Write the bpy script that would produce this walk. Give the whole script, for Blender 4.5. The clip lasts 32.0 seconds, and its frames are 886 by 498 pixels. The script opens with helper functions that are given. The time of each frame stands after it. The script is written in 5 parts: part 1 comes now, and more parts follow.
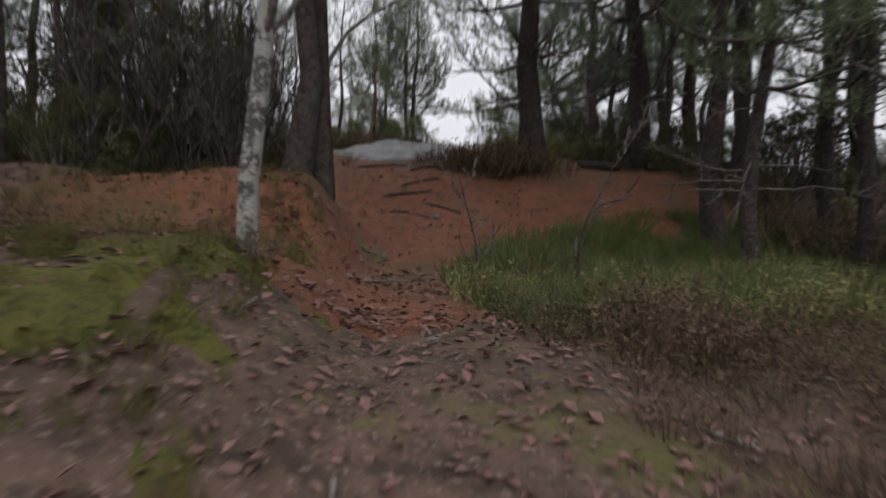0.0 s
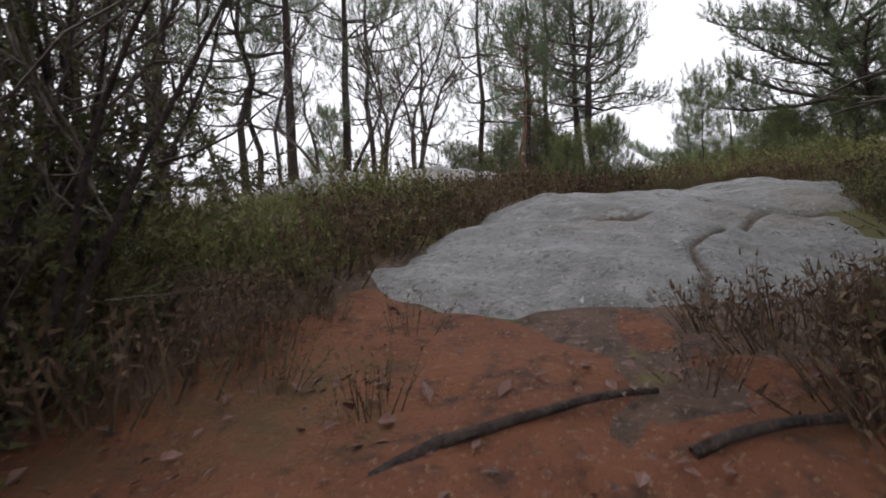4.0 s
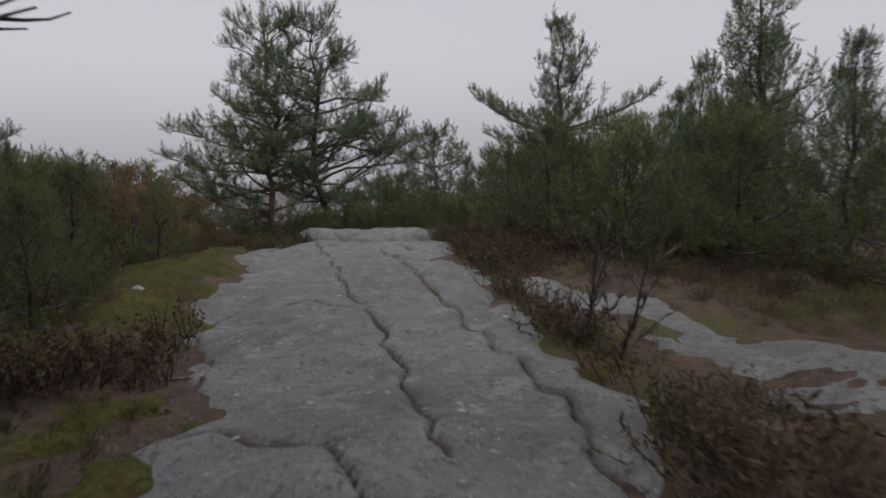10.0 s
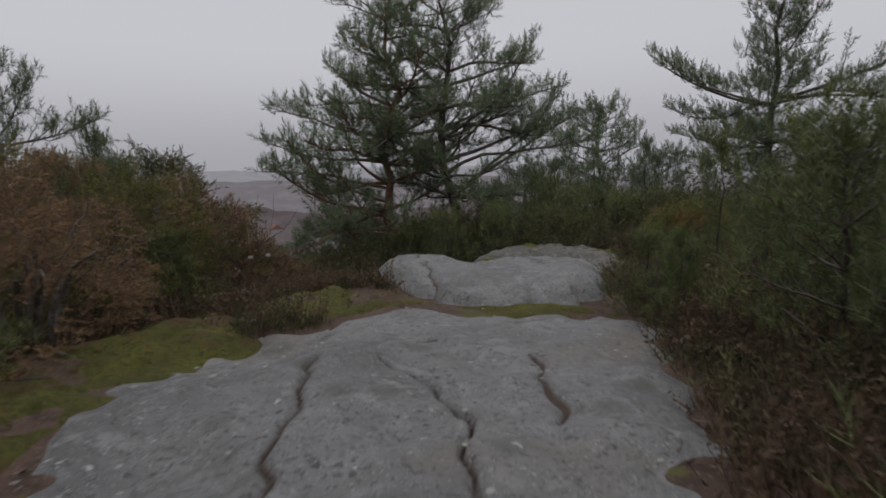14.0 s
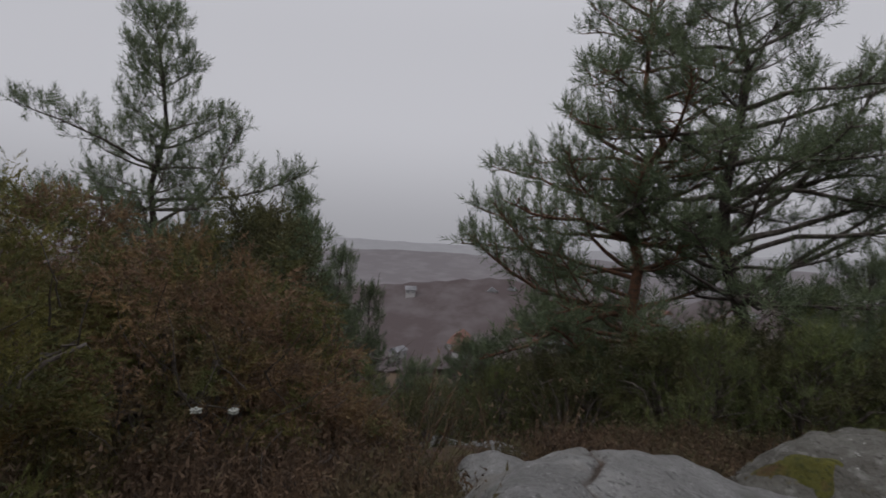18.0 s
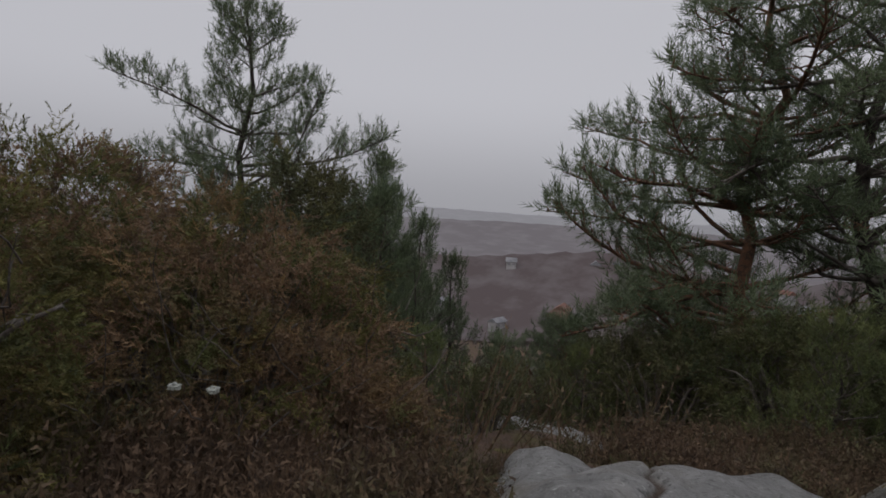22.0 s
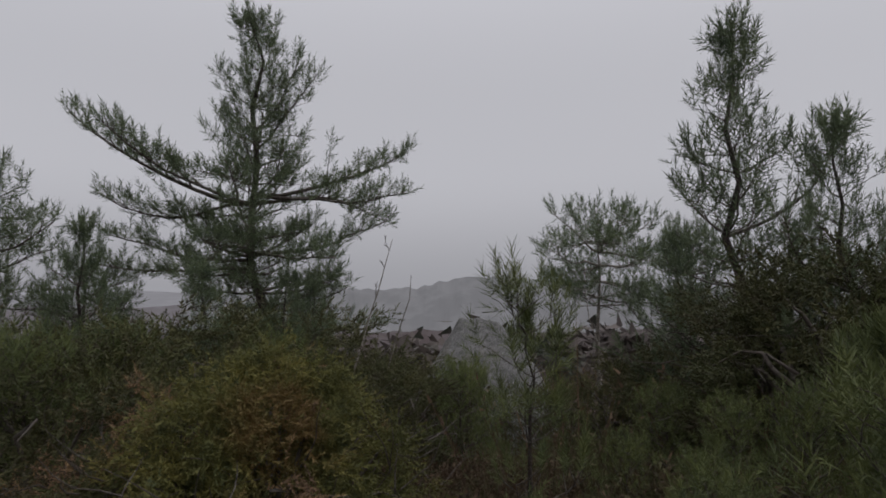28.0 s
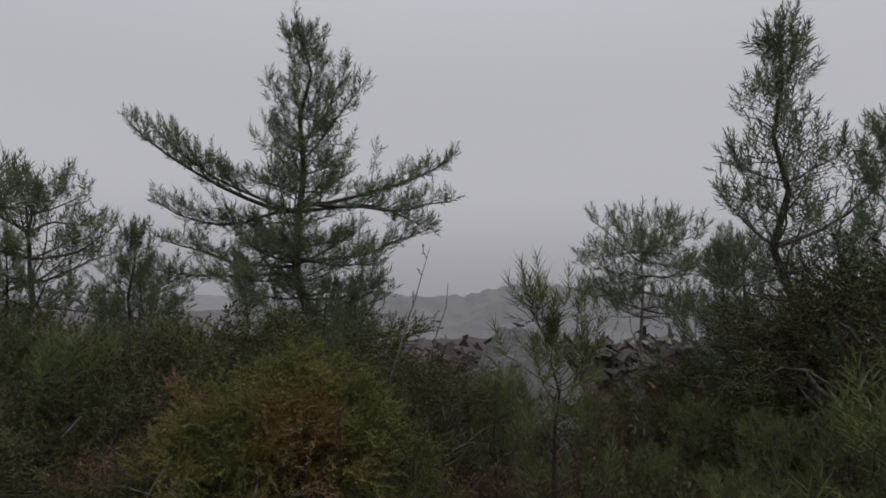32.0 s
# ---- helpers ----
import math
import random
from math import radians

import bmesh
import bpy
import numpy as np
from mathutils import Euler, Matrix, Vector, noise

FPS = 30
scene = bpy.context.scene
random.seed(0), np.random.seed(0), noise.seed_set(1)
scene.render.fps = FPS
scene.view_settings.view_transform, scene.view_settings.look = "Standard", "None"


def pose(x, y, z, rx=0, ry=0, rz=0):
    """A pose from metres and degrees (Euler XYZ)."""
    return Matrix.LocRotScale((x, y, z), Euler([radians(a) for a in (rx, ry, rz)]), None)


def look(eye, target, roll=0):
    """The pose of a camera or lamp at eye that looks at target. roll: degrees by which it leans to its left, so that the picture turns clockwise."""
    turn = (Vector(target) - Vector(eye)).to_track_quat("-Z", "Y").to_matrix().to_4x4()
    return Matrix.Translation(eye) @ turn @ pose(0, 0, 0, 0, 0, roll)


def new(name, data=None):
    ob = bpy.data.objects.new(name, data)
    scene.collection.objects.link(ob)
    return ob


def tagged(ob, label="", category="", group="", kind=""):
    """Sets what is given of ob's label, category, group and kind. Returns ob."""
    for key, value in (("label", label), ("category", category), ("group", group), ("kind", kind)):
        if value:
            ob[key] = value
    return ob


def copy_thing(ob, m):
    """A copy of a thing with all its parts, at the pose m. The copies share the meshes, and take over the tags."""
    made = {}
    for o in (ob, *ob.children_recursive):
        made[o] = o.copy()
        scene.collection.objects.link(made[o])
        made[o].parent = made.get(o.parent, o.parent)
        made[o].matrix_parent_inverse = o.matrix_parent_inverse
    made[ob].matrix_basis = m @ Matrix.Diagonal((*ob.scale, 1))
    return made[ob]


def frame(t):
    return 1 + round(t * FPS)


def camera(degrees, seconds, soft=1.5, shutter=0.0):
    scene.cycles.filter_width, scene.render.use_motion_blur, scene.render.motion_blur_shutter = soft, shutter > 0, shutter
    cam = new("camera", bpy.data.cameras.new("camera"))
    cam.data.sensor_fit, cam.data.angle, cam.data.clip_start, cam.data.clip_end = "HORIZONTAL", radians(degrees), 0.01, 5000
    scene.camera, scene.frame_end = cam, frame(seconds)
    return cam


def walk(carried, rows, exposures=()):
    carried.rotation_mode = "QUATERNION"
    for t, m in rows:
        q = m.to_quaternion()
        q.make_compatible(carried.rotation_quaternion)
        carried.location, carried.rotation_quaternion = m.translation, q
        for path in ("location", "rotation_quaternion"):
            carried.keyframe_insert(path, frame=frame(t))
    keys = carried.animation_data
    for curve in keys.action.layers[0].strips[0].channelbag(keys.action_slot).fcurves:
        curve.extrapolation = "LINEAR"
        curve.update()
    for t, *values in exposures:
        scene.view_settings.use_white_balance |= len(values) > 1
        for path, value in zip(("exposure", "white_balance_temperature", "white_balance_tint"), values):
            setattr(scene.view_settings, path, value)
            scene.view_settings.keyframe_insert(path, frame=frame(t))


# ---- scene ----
cam = camera(74.0, 32.0, soft=1.7, shutter=0.3)
PATH = [
    (0, (-0.524, -6.75, 2.301), (-0.148, -4.786, 2.256), 1.2),
    (0.2, (-0.337, -6.307, 2.57), (-0.021, -4.346, 2.343), 2.8),
    (0.4, (-0.278, -5.916, 2.697), (0.072, -3.953, 2.545), -0.1),
    (0.6, (-0.262, -5.623, 2.774), (0.092, -3.658, 2.659), 1.2),
    (0.8, (-0.252, -5.08, 2.844), (0.073, -3.109, 2.743), 0.8),
    (1, (-0.244, -4.528, 2.838), (0.02, -2.546, 2.808), 1.7),
    (1.2, (-0.226, -4.052, 2.795), (-0.093, -2.057, 2.764), 0.3),
    (1.5, (-0.127, -3.388, 2.798), (-0.047, -1.39, 2.797), 1.1),
    (1.7, (0.063, -2.907, 2.982), (0.011, -0.911, 2.86), -1.3),
    (2, (-0.147, -2.315, 3.06), (0.124, -0.333, 3.054), 1.7),
    (2.3, (0.089, -1.662, 3.333), (0.019, 0.33, 3.168), -0.1),
    (2.5, (0.13, -1.148, 3.127), (-0.183, 0.824, 3.223), -2.1),
    (4.5, (0.041, 0.104, 3.943), (0.029, 2.102, 3.84), -1.6),
    (5, (0.386, 1.312, 4.174), (0.648, 3.29, 4.036), -1.5),
    (5.5, (0.592, 2.564, 4.568), (0.906, 4.534, 4.426), -2.4),
    (6, (0.939, 3.685, 4.807), (1.42, 5.623, 4.681), -2.4),
    (6.5, (1.47, 4.589, 4.936), (1.894, 6.538, 4.795), -1.9),
    (7, (2.031, 5.766, 5.025), (2.267, 7.746, 4.866), -0.5),
    (7.25, (2.14, 6.403, 5.085), (2.285, 8.392, 4.925), 0.2),
    (7.5, (2.25, 7.04, 5.144), (2.303, 9.033, 4.984), 0.9),
    (8, (2.181, 8.207, 5.331), (2.273, 10.197, 5.151), -0.2),
    (8.25, (2.292, 8.871, 5.372), (2.449, 10.856, 5.185), 1.0),
    (8.5, (2.403, 9.534, 5.412), (2.626, 11.512, 5.219), 2.1),
    (8.75, (2.684, 10.142, 5.444), (2.934, 12.118, 5.266), 0.9),
    (9, (2.964, 10.749, 5.477), (3.242, 12.723, 5.313), -0.3),
    (9.5, (3.464, 11.718, 5.54), (3.825, 13.677, 5.363), 1.1),
    (10, (3.761, 12.978, 5.536), (4.018, 14.948, 5.307), -0.8),
    (10.5, (3.779, 13.54, 5.584), (3.981, 15.516, 5.354), -0.9),
    (11, (3.831, 14.04, 5.655), (3.956, 16.021, 5.41), -0.7),
    (11.5, (3.841, 14.472, 5.641), (3.888, 16.454, 5.376), -0.8),
    (12, (3.912, 14.963, 5.688), (3.919, 16.946, 5.425), -0.7),
    (12.5, (4.042, 15.768, 5.697), (4.005, 17.749, 5.426), -0.9),
    (13, (4.077, 16.274, 5.704), (3.968, 18.25, 5.416), -1.0),
    (13.5, (4.12, 16.885, 5.76), (3.917, 18.854, 5.47), -1.0),
    (15.5, (4.018, 20.727, 5.558), (3.688, 22.691, 5.372), -0.7),
    (16, (3.912, 21.126, 5.628), (3.509, 23.079, 5.47), -0.8),
    (16.5, (3.886, 21.543, 5.63), (3.367, 23.47, 5.503), -0.6),
    (17, (3.816, 21.834, 5.62), (3.113, 23.705, 5.539), -0.1),
    (17.5, (3.717, 22.069, 5.655), (2.806, 23.849, 5.61), 1.3),
    (18, (3.766, 22.305, 5.653), (2.646, 23.962, 5.633), 2.7),
    (18.5, (3.758, 22.479, 5.691), (2.483, 24.02, 5.689), 3.3),
    (19, (3.65, 22.614, 5.675), (2.278, 24.069, 5.665), 4.0),
    (19.5, (3.61, 22.717, 5.696), (2.174, 24.11, 5.669), 4.5),
    (20, (3.674, 22.827, 5.678), (2.223, 24.202, 5.607), 4.0),
    (20.5, (3.751, 22.884, 5.686), (2.312, 24.269, 5.584), 3.5),
    (21, (3.74, 22.907, 5.668), (2.278, 24.268, 5.572), 2.9),
    (21.5, (3.719, 22.978, 5.663), (2.312, 24.395, 5.546), 4.1),
    (22, (3.684, 23.054, 5.593), (2.303, 24.494, 5.458), 3.3),
    (22.5, (3.753, 23.229, 5.573), (2.367, 24.666, 5.452), 3.4),
    (23, (3.902, 23.721, 5.536), (2.514, 25.159, 5.442), 2.4),
    (23.5, (3.838, 23.821, 5.478), (2.596, 25.389, 5.428), 0.8),
    (24, (4.119, 23.985, 5.487), (3.264, 25.791, 5.413), -1.4),
    (24.5, (4.413, 24.235, 5.502), (4.08, 26.205, 5.402), -1.2),
    (25, (4.535, 24.668, 5.475), (4.803, 26.649, 5.395), -0.9),
    (25.5, (4.807, 24.989, 5.456), (5.509, 26.86, 5.381), -1.6),
    (26, (4.985, 25.196, 5.444), (6.079, 26.869, 5.386), -1.5),
    (26.5, (5.069, 25.27, 5.51), (6.252, 26.882, 5.491), -0.8),
    (28.5, (5.34, 25.818, 5.402), (6.816, 27.157, 5.57), -0.2),
    (29, (5.255, 25.691, 5.431), (6.732, 27.03, 5.599), 0.4),
    (29.5, (5.275, 25.683, 5.435), (6.723, 27.051, 5.611), 1.3),
    (30, (5.286, 25.671, 5.434), (6.709, 27.065, 5.61), 1.8),
    (30.5, (5.315, 25.675, 5.436), (6.722, 27.085, 5.61), 1.7),
    (31, (5.351, 25.666, 5.441), (6.723, 27.107, 5.651), 2.5),
    (31.5, (5.386, 25.649, 5.431), (6.717, 27.134, 5.586), 2.0),
    (32, (5.422, 25.641, 5.431), (6.736, 27.14, 5.597), 0.3),
]
walk(cam, [(t, look(eye, target, roll)) for t, eye, target, roll in PATH], [(0, 0.65), (2.5, 0.95), (4.5, 1.2), (6, 1.06), (7, 0.88), (8, 0.82), (9, 0.32), (10.5, 0.14), (13.5, 0.1), (16, 0.0), (21, -0.05), (26, -0.03), (29, -0.12), (32, -0.15)])

# ---- world, light ----
world = bpy.data.worlds.new("overcast")
scene.world = world
world.use_nodes = True
wn = world.node_tree
sky = wn.nodes.new("ShaderNodeTexSky")
sky.sky_type, sky.sun_disc = "NISHITA", False
sky.sun_elevation, sky.sun_rotation = radians(38), radians(150)
sky.air_density, sky.dust_density, sky.ozone_density = 1.0, 6.0, 1.0
grey = wn.nodes.new("ShaderNodeHueSaturation")
grey.inputs["Saturation"].default_value = 0.1
wn.links.new(sky.outputs[0], grey.inputs["Color"])
cloud = wn.nodes.new("ShaderNodeMix")
cloud.data_type = "RGBA"
cloud.inputs[0].default_value = 0.85
wn.links.new(grey.outputs[0], cloud.inputs[6])
cloud.inputs[7].default_value = (5.3, 5.3, 5.75, 1)
# an overcast sky is brighter overhead than near the horizon
place = wn.nodes.new("ShaderNodeTexCoord")
split = wn.nodes.new("ShaderNodeSeparateXYZ")
wn.links.new(place.outputs["Generated"], split.inputs[0])
rise = wn.nodes.new("ShaderNodeMapRange")
rise.interpolation_type = "SMOOTHSTEP"
for k, value in ((1, 0.3), (2, 0.95), (3, 1.0), (4, 1.8)):
    rise.inputs[k].default_value = value
wn.links.new(split.outputs["Z"], rise.inputs[0])
mist = wn.nodes.new("ShaderNodeMapRange")
mist.interpolation_type = "SMOOTHSTEP"
for k, value in ((1, -0.02), (2, 0.2), (3, 0.76), (4, 1.04)):
    mist.inputs[k].default_value = value
wn.links.new(split.outputs["Z"], mist.inputs[0])
both = wn.nodes.new("ShaderNodeMath")
both.operation = "MULTIPLY"
wn.links.new(rise.outputs[0], both.inputs[0])
wn.links.new(mist.outputs[0], both.inputs[1])
lit = wn.nodes.new("ShaderNodeVectorMath")
lit.operation = "SCALE"
wn.links.new(cloud.outputs[2], lit.inputs[0])
wn.links.new(both.outputs[0], lit.inputs["Scale"])
wn.links.new(lit.outputs[0], wn.nodes["Background"].inputs[0])
wn.nodes["Background"].inputs[1].default_value = 0.1
sun = new("sun", bpy.data.lights.new("sun", "SUN"))
sun.data.energy, sun.data.angle, sun.data.color = 0.5, radians(40), (1.0, 0.97, 0.93)
sun.rotation_euler = (radians(52), 0, radians(150 - 180))

# ---- materials ----
def ramp_mix(nt, fac, a, b):
    n = nt.nodes.new("ShaderNodeMix")
    n.data_type = "RGBA"
    nt.links.new(fac, n.inputs[0])
    for k, c in ((6, a), (7, b)):
        if isinstance(c, tuple):
            n.inputs[k].default_value = (*c, 1)
        else:
            nt.links.new(c, n.inputs[k])
    return n.outputs[2]


def noise_fac(nt, scale, lo, hi, detail=4.0, rough=0.6, stretch=None, kind="noise"):
    tc = nt.nodes.new("ShaderNodeTexCoord")
    mp = nt.nodes.new("ShaderNodeMapping")
    geo = nt.nodes.new("ShaderNodeNewGeometry")
    nt.links.new(geo.outputs["Position"] if stretch is None else tc.outputs["Object"], mp.inputs[0])
    mp.inputs["Scale"].default_value = stretch or (1, 1, 1)
    if kind == "noise":
        n = nt.nodes.new("ShaderNodeTexNoise")
        n.inputs["Detail"].default_value, n.inputs["Roughness"].default_value = detail, rough
    else:
        n = nt.nodes.new("ShaderNodeTexVoronoi")
    n.inputs["Scale"].default_value = scale
    nt.links.new(mp.outputs[0], n.inputs["Vector"])
    r = nt.nodes.new("ShaderNodeMapRange")
    r.inputs[1].default_value, r.inputs[2].default_value = lo, hi
    nt.links.new(n.outputs[0], r.inputs[0])
    return r.outputs[0]


def material(name, layers, rough=0.9, bumps=(), spec=0.3, random_value=0.0, translucent=0.0, soil=None):
    """layers: the base colour, then (colour, noise scale, low, high[, kind]) laid over it. bumps: (scale, strength, distance)."""
    m = bpy.data.materials.new(name)
    m.use_nodes = True
    nt = m.node_tree
    bsdf = nt.nodes["Principled BSDF"]
    col = layers[0]
    for lay in layers[1:]:
        col = ramp_mix(nt, noise_fac(nt, lay[1], lay[2], lay[3], kind=lay[4] if len(lay) > 4 else "noise"), col, lay[0])
    if soil:
        at = nt.nodes.new("ShaderNodeAttribute")
        at.attribute_name = "soil"
        r = nt.nodes.new("ShaderNodeMapRange")
        r.inputs[1].default_value, r.inputs[2].default_value = 0.25, 0.75
        nt.links.new(at.outputs["Fac"], r.inputs[0])
        col = ramp_mix(nt, r.outputs[0], col, soil)
    if random_value:
        info = nt.nodes.new("ShaderNodeObjectInfo")
        r = nt.nodes.new("ShaderNodeMapRange")
        r.inputs[3].default_value, r.inputs[4].default_value = 1 - random_value, 1 + random_value
        nt.links.new(info.outputs["Random"], r.inputs[0])
        h = nt.nodes.new("ShaderNodeHueSaturation")
        nt.links.new(r.outputs[0], h.inputs["Value"])
        if isinstance(col, tuple):
            h.inputs["Color"].default_value = (*col, 1)
        else:
            nt.links.new(col, h.inputs["Color"])
        col = h.outputs[0]
    if isinstance(col, tuple):
        bsdf.inputs["Base Color"].default_value = (*col, 1)
    else:
        nt.links.new(col, bsdf.inputs["Base Color"])
    bsdf.inputs["Roughness"].default_value = rough
    bsdf.inputs["Specular IOR Level"].default_value = spec
    prev = None
    for scale, strength, dist in bumps:
        b = nt.nodes.new("ShaderNodeBump")
        b.inputs["Strength"].default_value, b.inputs["Distance"].default_value = strength, dist
        nt.links.new(noise_fac(nt, scale, 0.25, 0.75, detail=6), b.inputs["Height"])
        if prev:
            nt.links.new(prev, b.inputs["Normal"])
        prev = b.outputs[0]
    if prev:
        nt.links.new(prev, bsdf.inputs["Normal"])
    if translucent:
        tr = nt.nodes.new("ShaderNodeBsdfTranslucent")
        mix = nt.nodes.new("ShaderNodeMixShader")
        mix.inputs[0].default_value = translucent
        if isinstance(col, tuple):
            tr.inputs[0].default_value = (*col, 1)
        else:
            nt.links.new(col, tr.inputs[0])
        nt.links.new(bsdf.outputs[0], mix.inputs[1])
        nt.links.new(tr.outputs[0], mix.inputs[2])
        nt.links.new(mix.outputs[0], nt.nodes["Material Output"].inputs[0])
    return m


M_GROUND = material("heath_soil", [(0.082, 0.052, 0.037), ((0.118, 0.072, 0.052), 2.2, 0.42, 0.62), ((0.045, 0.03, 0.022), 9.0, 0.48, 0.66),
                                   ((0.17, 0.125, 0.1), 38.0, 0.57, 0.66), ((0.085, 0.08, 0.025), 0.9, 0.53, 0.64), ((0.11, 0.1, 0.03), 4.0, 0.62, 0.7)],
                    rough=0.85, bumps=((14, 0.6, 0.04), (70, 0.7, 0.012)))
M_LITTER = material("pine_litter", [(0.13, 0.048, 0.024), ((0.16, 0.062, 0.03), 2.6, 0.42, 0.62), ((0.06, 0.03, 0.02), 10.0, 0.5, 0.68),
                                    ((0.19, 0.11, 0.065), 48.0, 0.58, 0.66), ((0.085, 0.055, 0.024), 0.7, 0.52, 0.66)],
                    rough=0.85, bumps=((14, 0.6, 0.04), (70, 0.7, 0.012)))
M_MOSS = material("moss", [(0.1, 0.097, 0.021), ((0.15, 0.138, 0.027), 2.5, 0.45, 0.62), ((0.11, 0.066, 0.032), 1.3, 0.55, 0.66), ((0.1, 0.062, 0.03), 5.0, 0.56, 0.68), ((0.055, 0.06, 0.018), 30, 0.5, 0.65)],
                  rough=0.95, bumps=((9, 0.8, 0.06), (28, 0.9, 0.035), (120, 0.8, 0.012)))
M_ROCK = material("granite", [(0.185, 0.182, 0.178), ((0.13, 0.127, 0.123), 1.1, 0.42, 0.62), ((0.235, 0.232, 0.226), 7.0, 0.52, 0.66),
                              ((0.085, 0.082, 0.078), 34.0, 0.55, 0.66), ((0.3, 0.3, 0.29), 90.0, 0.6, 0.68), ((0.165, 0.145, 0.115), 0.7, 0.56, 0.7),
                              ((0.4, 0.41, 0.39), 13.0, 0.68, 0.71), ((0.075, 0.073, 0.07), 19.0, 0.61, 0.66), ((0.34, 0.335, 0.325), 55.0, 0.62, 0.67), ((0.11, 0.11, 0.1), 2.7, 0.58, 0.68)],
                  rough=0.55, spec=0.4, soil=(0.06, 0.04, 0.027), bumps=((6, 0.55, 0.035), (17, 0.75, 0.022), (45, 0.8, 0.012), (160, 0.5, 0.003)))
M_ROCK_MOSSY = material("stained_granite", [(0.135, 0.13, 0.115), ((0.085, 0.08, 0.068), 1.6, 0.42, 0.6), ((0.19, 0.185, 0.17), 8.0, 0.52, 0.66), ((0.06, 0.055, 0.045), 24.0, 0.54, 0.64), ((0.12, 0.105, 0.045), 3.1, 0.6, 0.7), ((0.34, 0.34, 0.32), 17.0, 0.67, 0.7)],
                        rough=0.7, spec=0.3, soil=(0.05, 0.036, 0.022), bumps=((6, 0.55, 0.035), (17, 0.8, 0.025), (45, 0.8, 0.012)))
M_BARK = material("pine_bark", [(0.05, 0.038, 0.034), ((0.024, 0.019, 0.018), 18, 0.45, 0.6), ((0.085, 0.058, 0.046), 40, 0.55, 0.68), ((0.05, 0.055, 0.04), 4, 0.58, 0.7)],
                  rough=0.9, bumps=((22, 0.9, 0.03), (90, 0.7, 0.008)))
M_BARK_RED = material("flaky_red_bark", [(0.15, 0.075, 0.045), ((0.07, 0.045, 0.035), 14, 0.45, 0.6), ((0.22, 0.12, 0.07), 50, 0.55, 0.68)], rough=0.85, bumps=((30, 0.8, 0.015),))
M_TWIG = material("grey_twig", [(0.085, 0.07, 0.06), ((0.16, 0.145, 0.13), 9, 0.5, 0.65), ((0.04, 0.032, 0.028), 30, 0.5, 0.65)], rough=0.9, bumps=((80, 0.5, 0.004),))
M_DEAD = material("dead_wood", [(0.16, 0.14, 0.12), ((0.3, 0.28, 0.25), 15, 0.5, 0.65), ((0.07, 0.055, 0.045), 40, 0.5, 0.65)], rough=0.85, bumps=((60, 0.7, 0.006),))
M_BIRCH = material("birch_bark", [(0.2, 0.19, 0.17), ((0.05, 0.045, 0.04), 9, 0.48, 0.56), ((0.26, 0.24, 0.21), 30, 0.5, 0.65), ((0.12, 0.14, 0.07), 3, 0.58, 0.7)], rough=0.8, bumps=((30, 0.5, 0.01),))
M_NEEDLE = material("pine_needles", [(0.1, 0.13, 0.07), ((0.135, 0.165, 0.09), 1.2, 0.42, 0.62), ((0.066, 0.09, 0.056), 5, 0.5, 0.66)], rough=0.6, random_value=0.16, translucent=0.34)
M_NEEDLE_YOUNG = material("young_pine_needles", [(0.095, 0.115, 0.042), ((0.14, 0.155, 0.052), 3.0, 0.45, 0.64), ((0.058, 0.075, 0.034), 9, 0.5, 0.66)], rough=0.6, random_value=0.15, translucent=0.2)
M_JUNIPER = material("juniper_green", [(0.1, 0.1, 0.03), ((0.165, 0.148, 0.042), 2.2, 0.48, 0.62), ((0.05, 0.06, 0.024), 7, 0.5, 0.65), ((0.13, 0.085, 0.03), 1.4, 0.54, 0.66)], rough=0.7, random_value=0.15, translucent=0.18)
M_JUNIPER_BROWN = material("juniper_browned", [(0.19, 0.118, 0.07), ((0.25, 0.165, 0.075), 2.6, 0.48, 0.62), ((0.11, 0.076, 0.052), 6, 0.48, 0.64), ((0.09, 0.1, 0.03), 1.1, 0.55, 0.66)], rough=0.75, random_value=0.15, translucent=0.15)
M_HEATHER = material("heather", [(0.108, 0.07, 0.045), ((0.088, 0.086, 0.038), 0.8, 0.46, 0.6), ((0.155, 0.1, 0.062), 5, 0.5, 0.64), ((0.052, 0.037, 0.028), 12, 0.5, 0.65)], rough=0.9, random_value=0.2, translucent=0.1)
M_HEATHER_GREEN = material("green_heath", [(0.11, 0.112, 0.044), ((0.15, 0.148, 0.056), 1.5, 0.46, 0.62), ((0.09, 0.06, 0.036), 4, 0.52, 0.66)], rough=0.9, random_value=0.2, translucent=0.12)
M_GRASS = material("forest_grass", [(0.06, 0.082, 0.024), ((0.078, 0.1, 0.03), 2, 0.45, 0.62), ((0.11, 0.085, 0.04), 6, 0.52, 0.66)], rough=0.7, translucent=0.25)
M_LEAF = material("dead_leaves", [(0.115, 0.056, 0.044), ((0.16, 0.088, 0.072), 9, 0.45, 0.62), ((0.05, 0.03, 0.024), 16, 0.5, 0.65), ((0.2, 0.085, 0.04), 4, 0.66, 0.72)], rough=0.65, spec=0.4)
M_LICHEN = material("pale_lichen", [(0.33, 0.34, 0.31), ((0.33, 0.34, 0.3), 40, 0.45, 0.6)], rough=0.95, bumps=((90, 0.8, 0.01),))
M_DARK = material("dark_juniper", [(0.058, 0.064, 0.024), ((0.085, 0.082, 0.03), 1.6, 0.44, 0.62), ((0.05, 0.04, 0.022), 4, 0.5, 0.66)], rough=0.7, random_value=0.2, translucent=0.12)
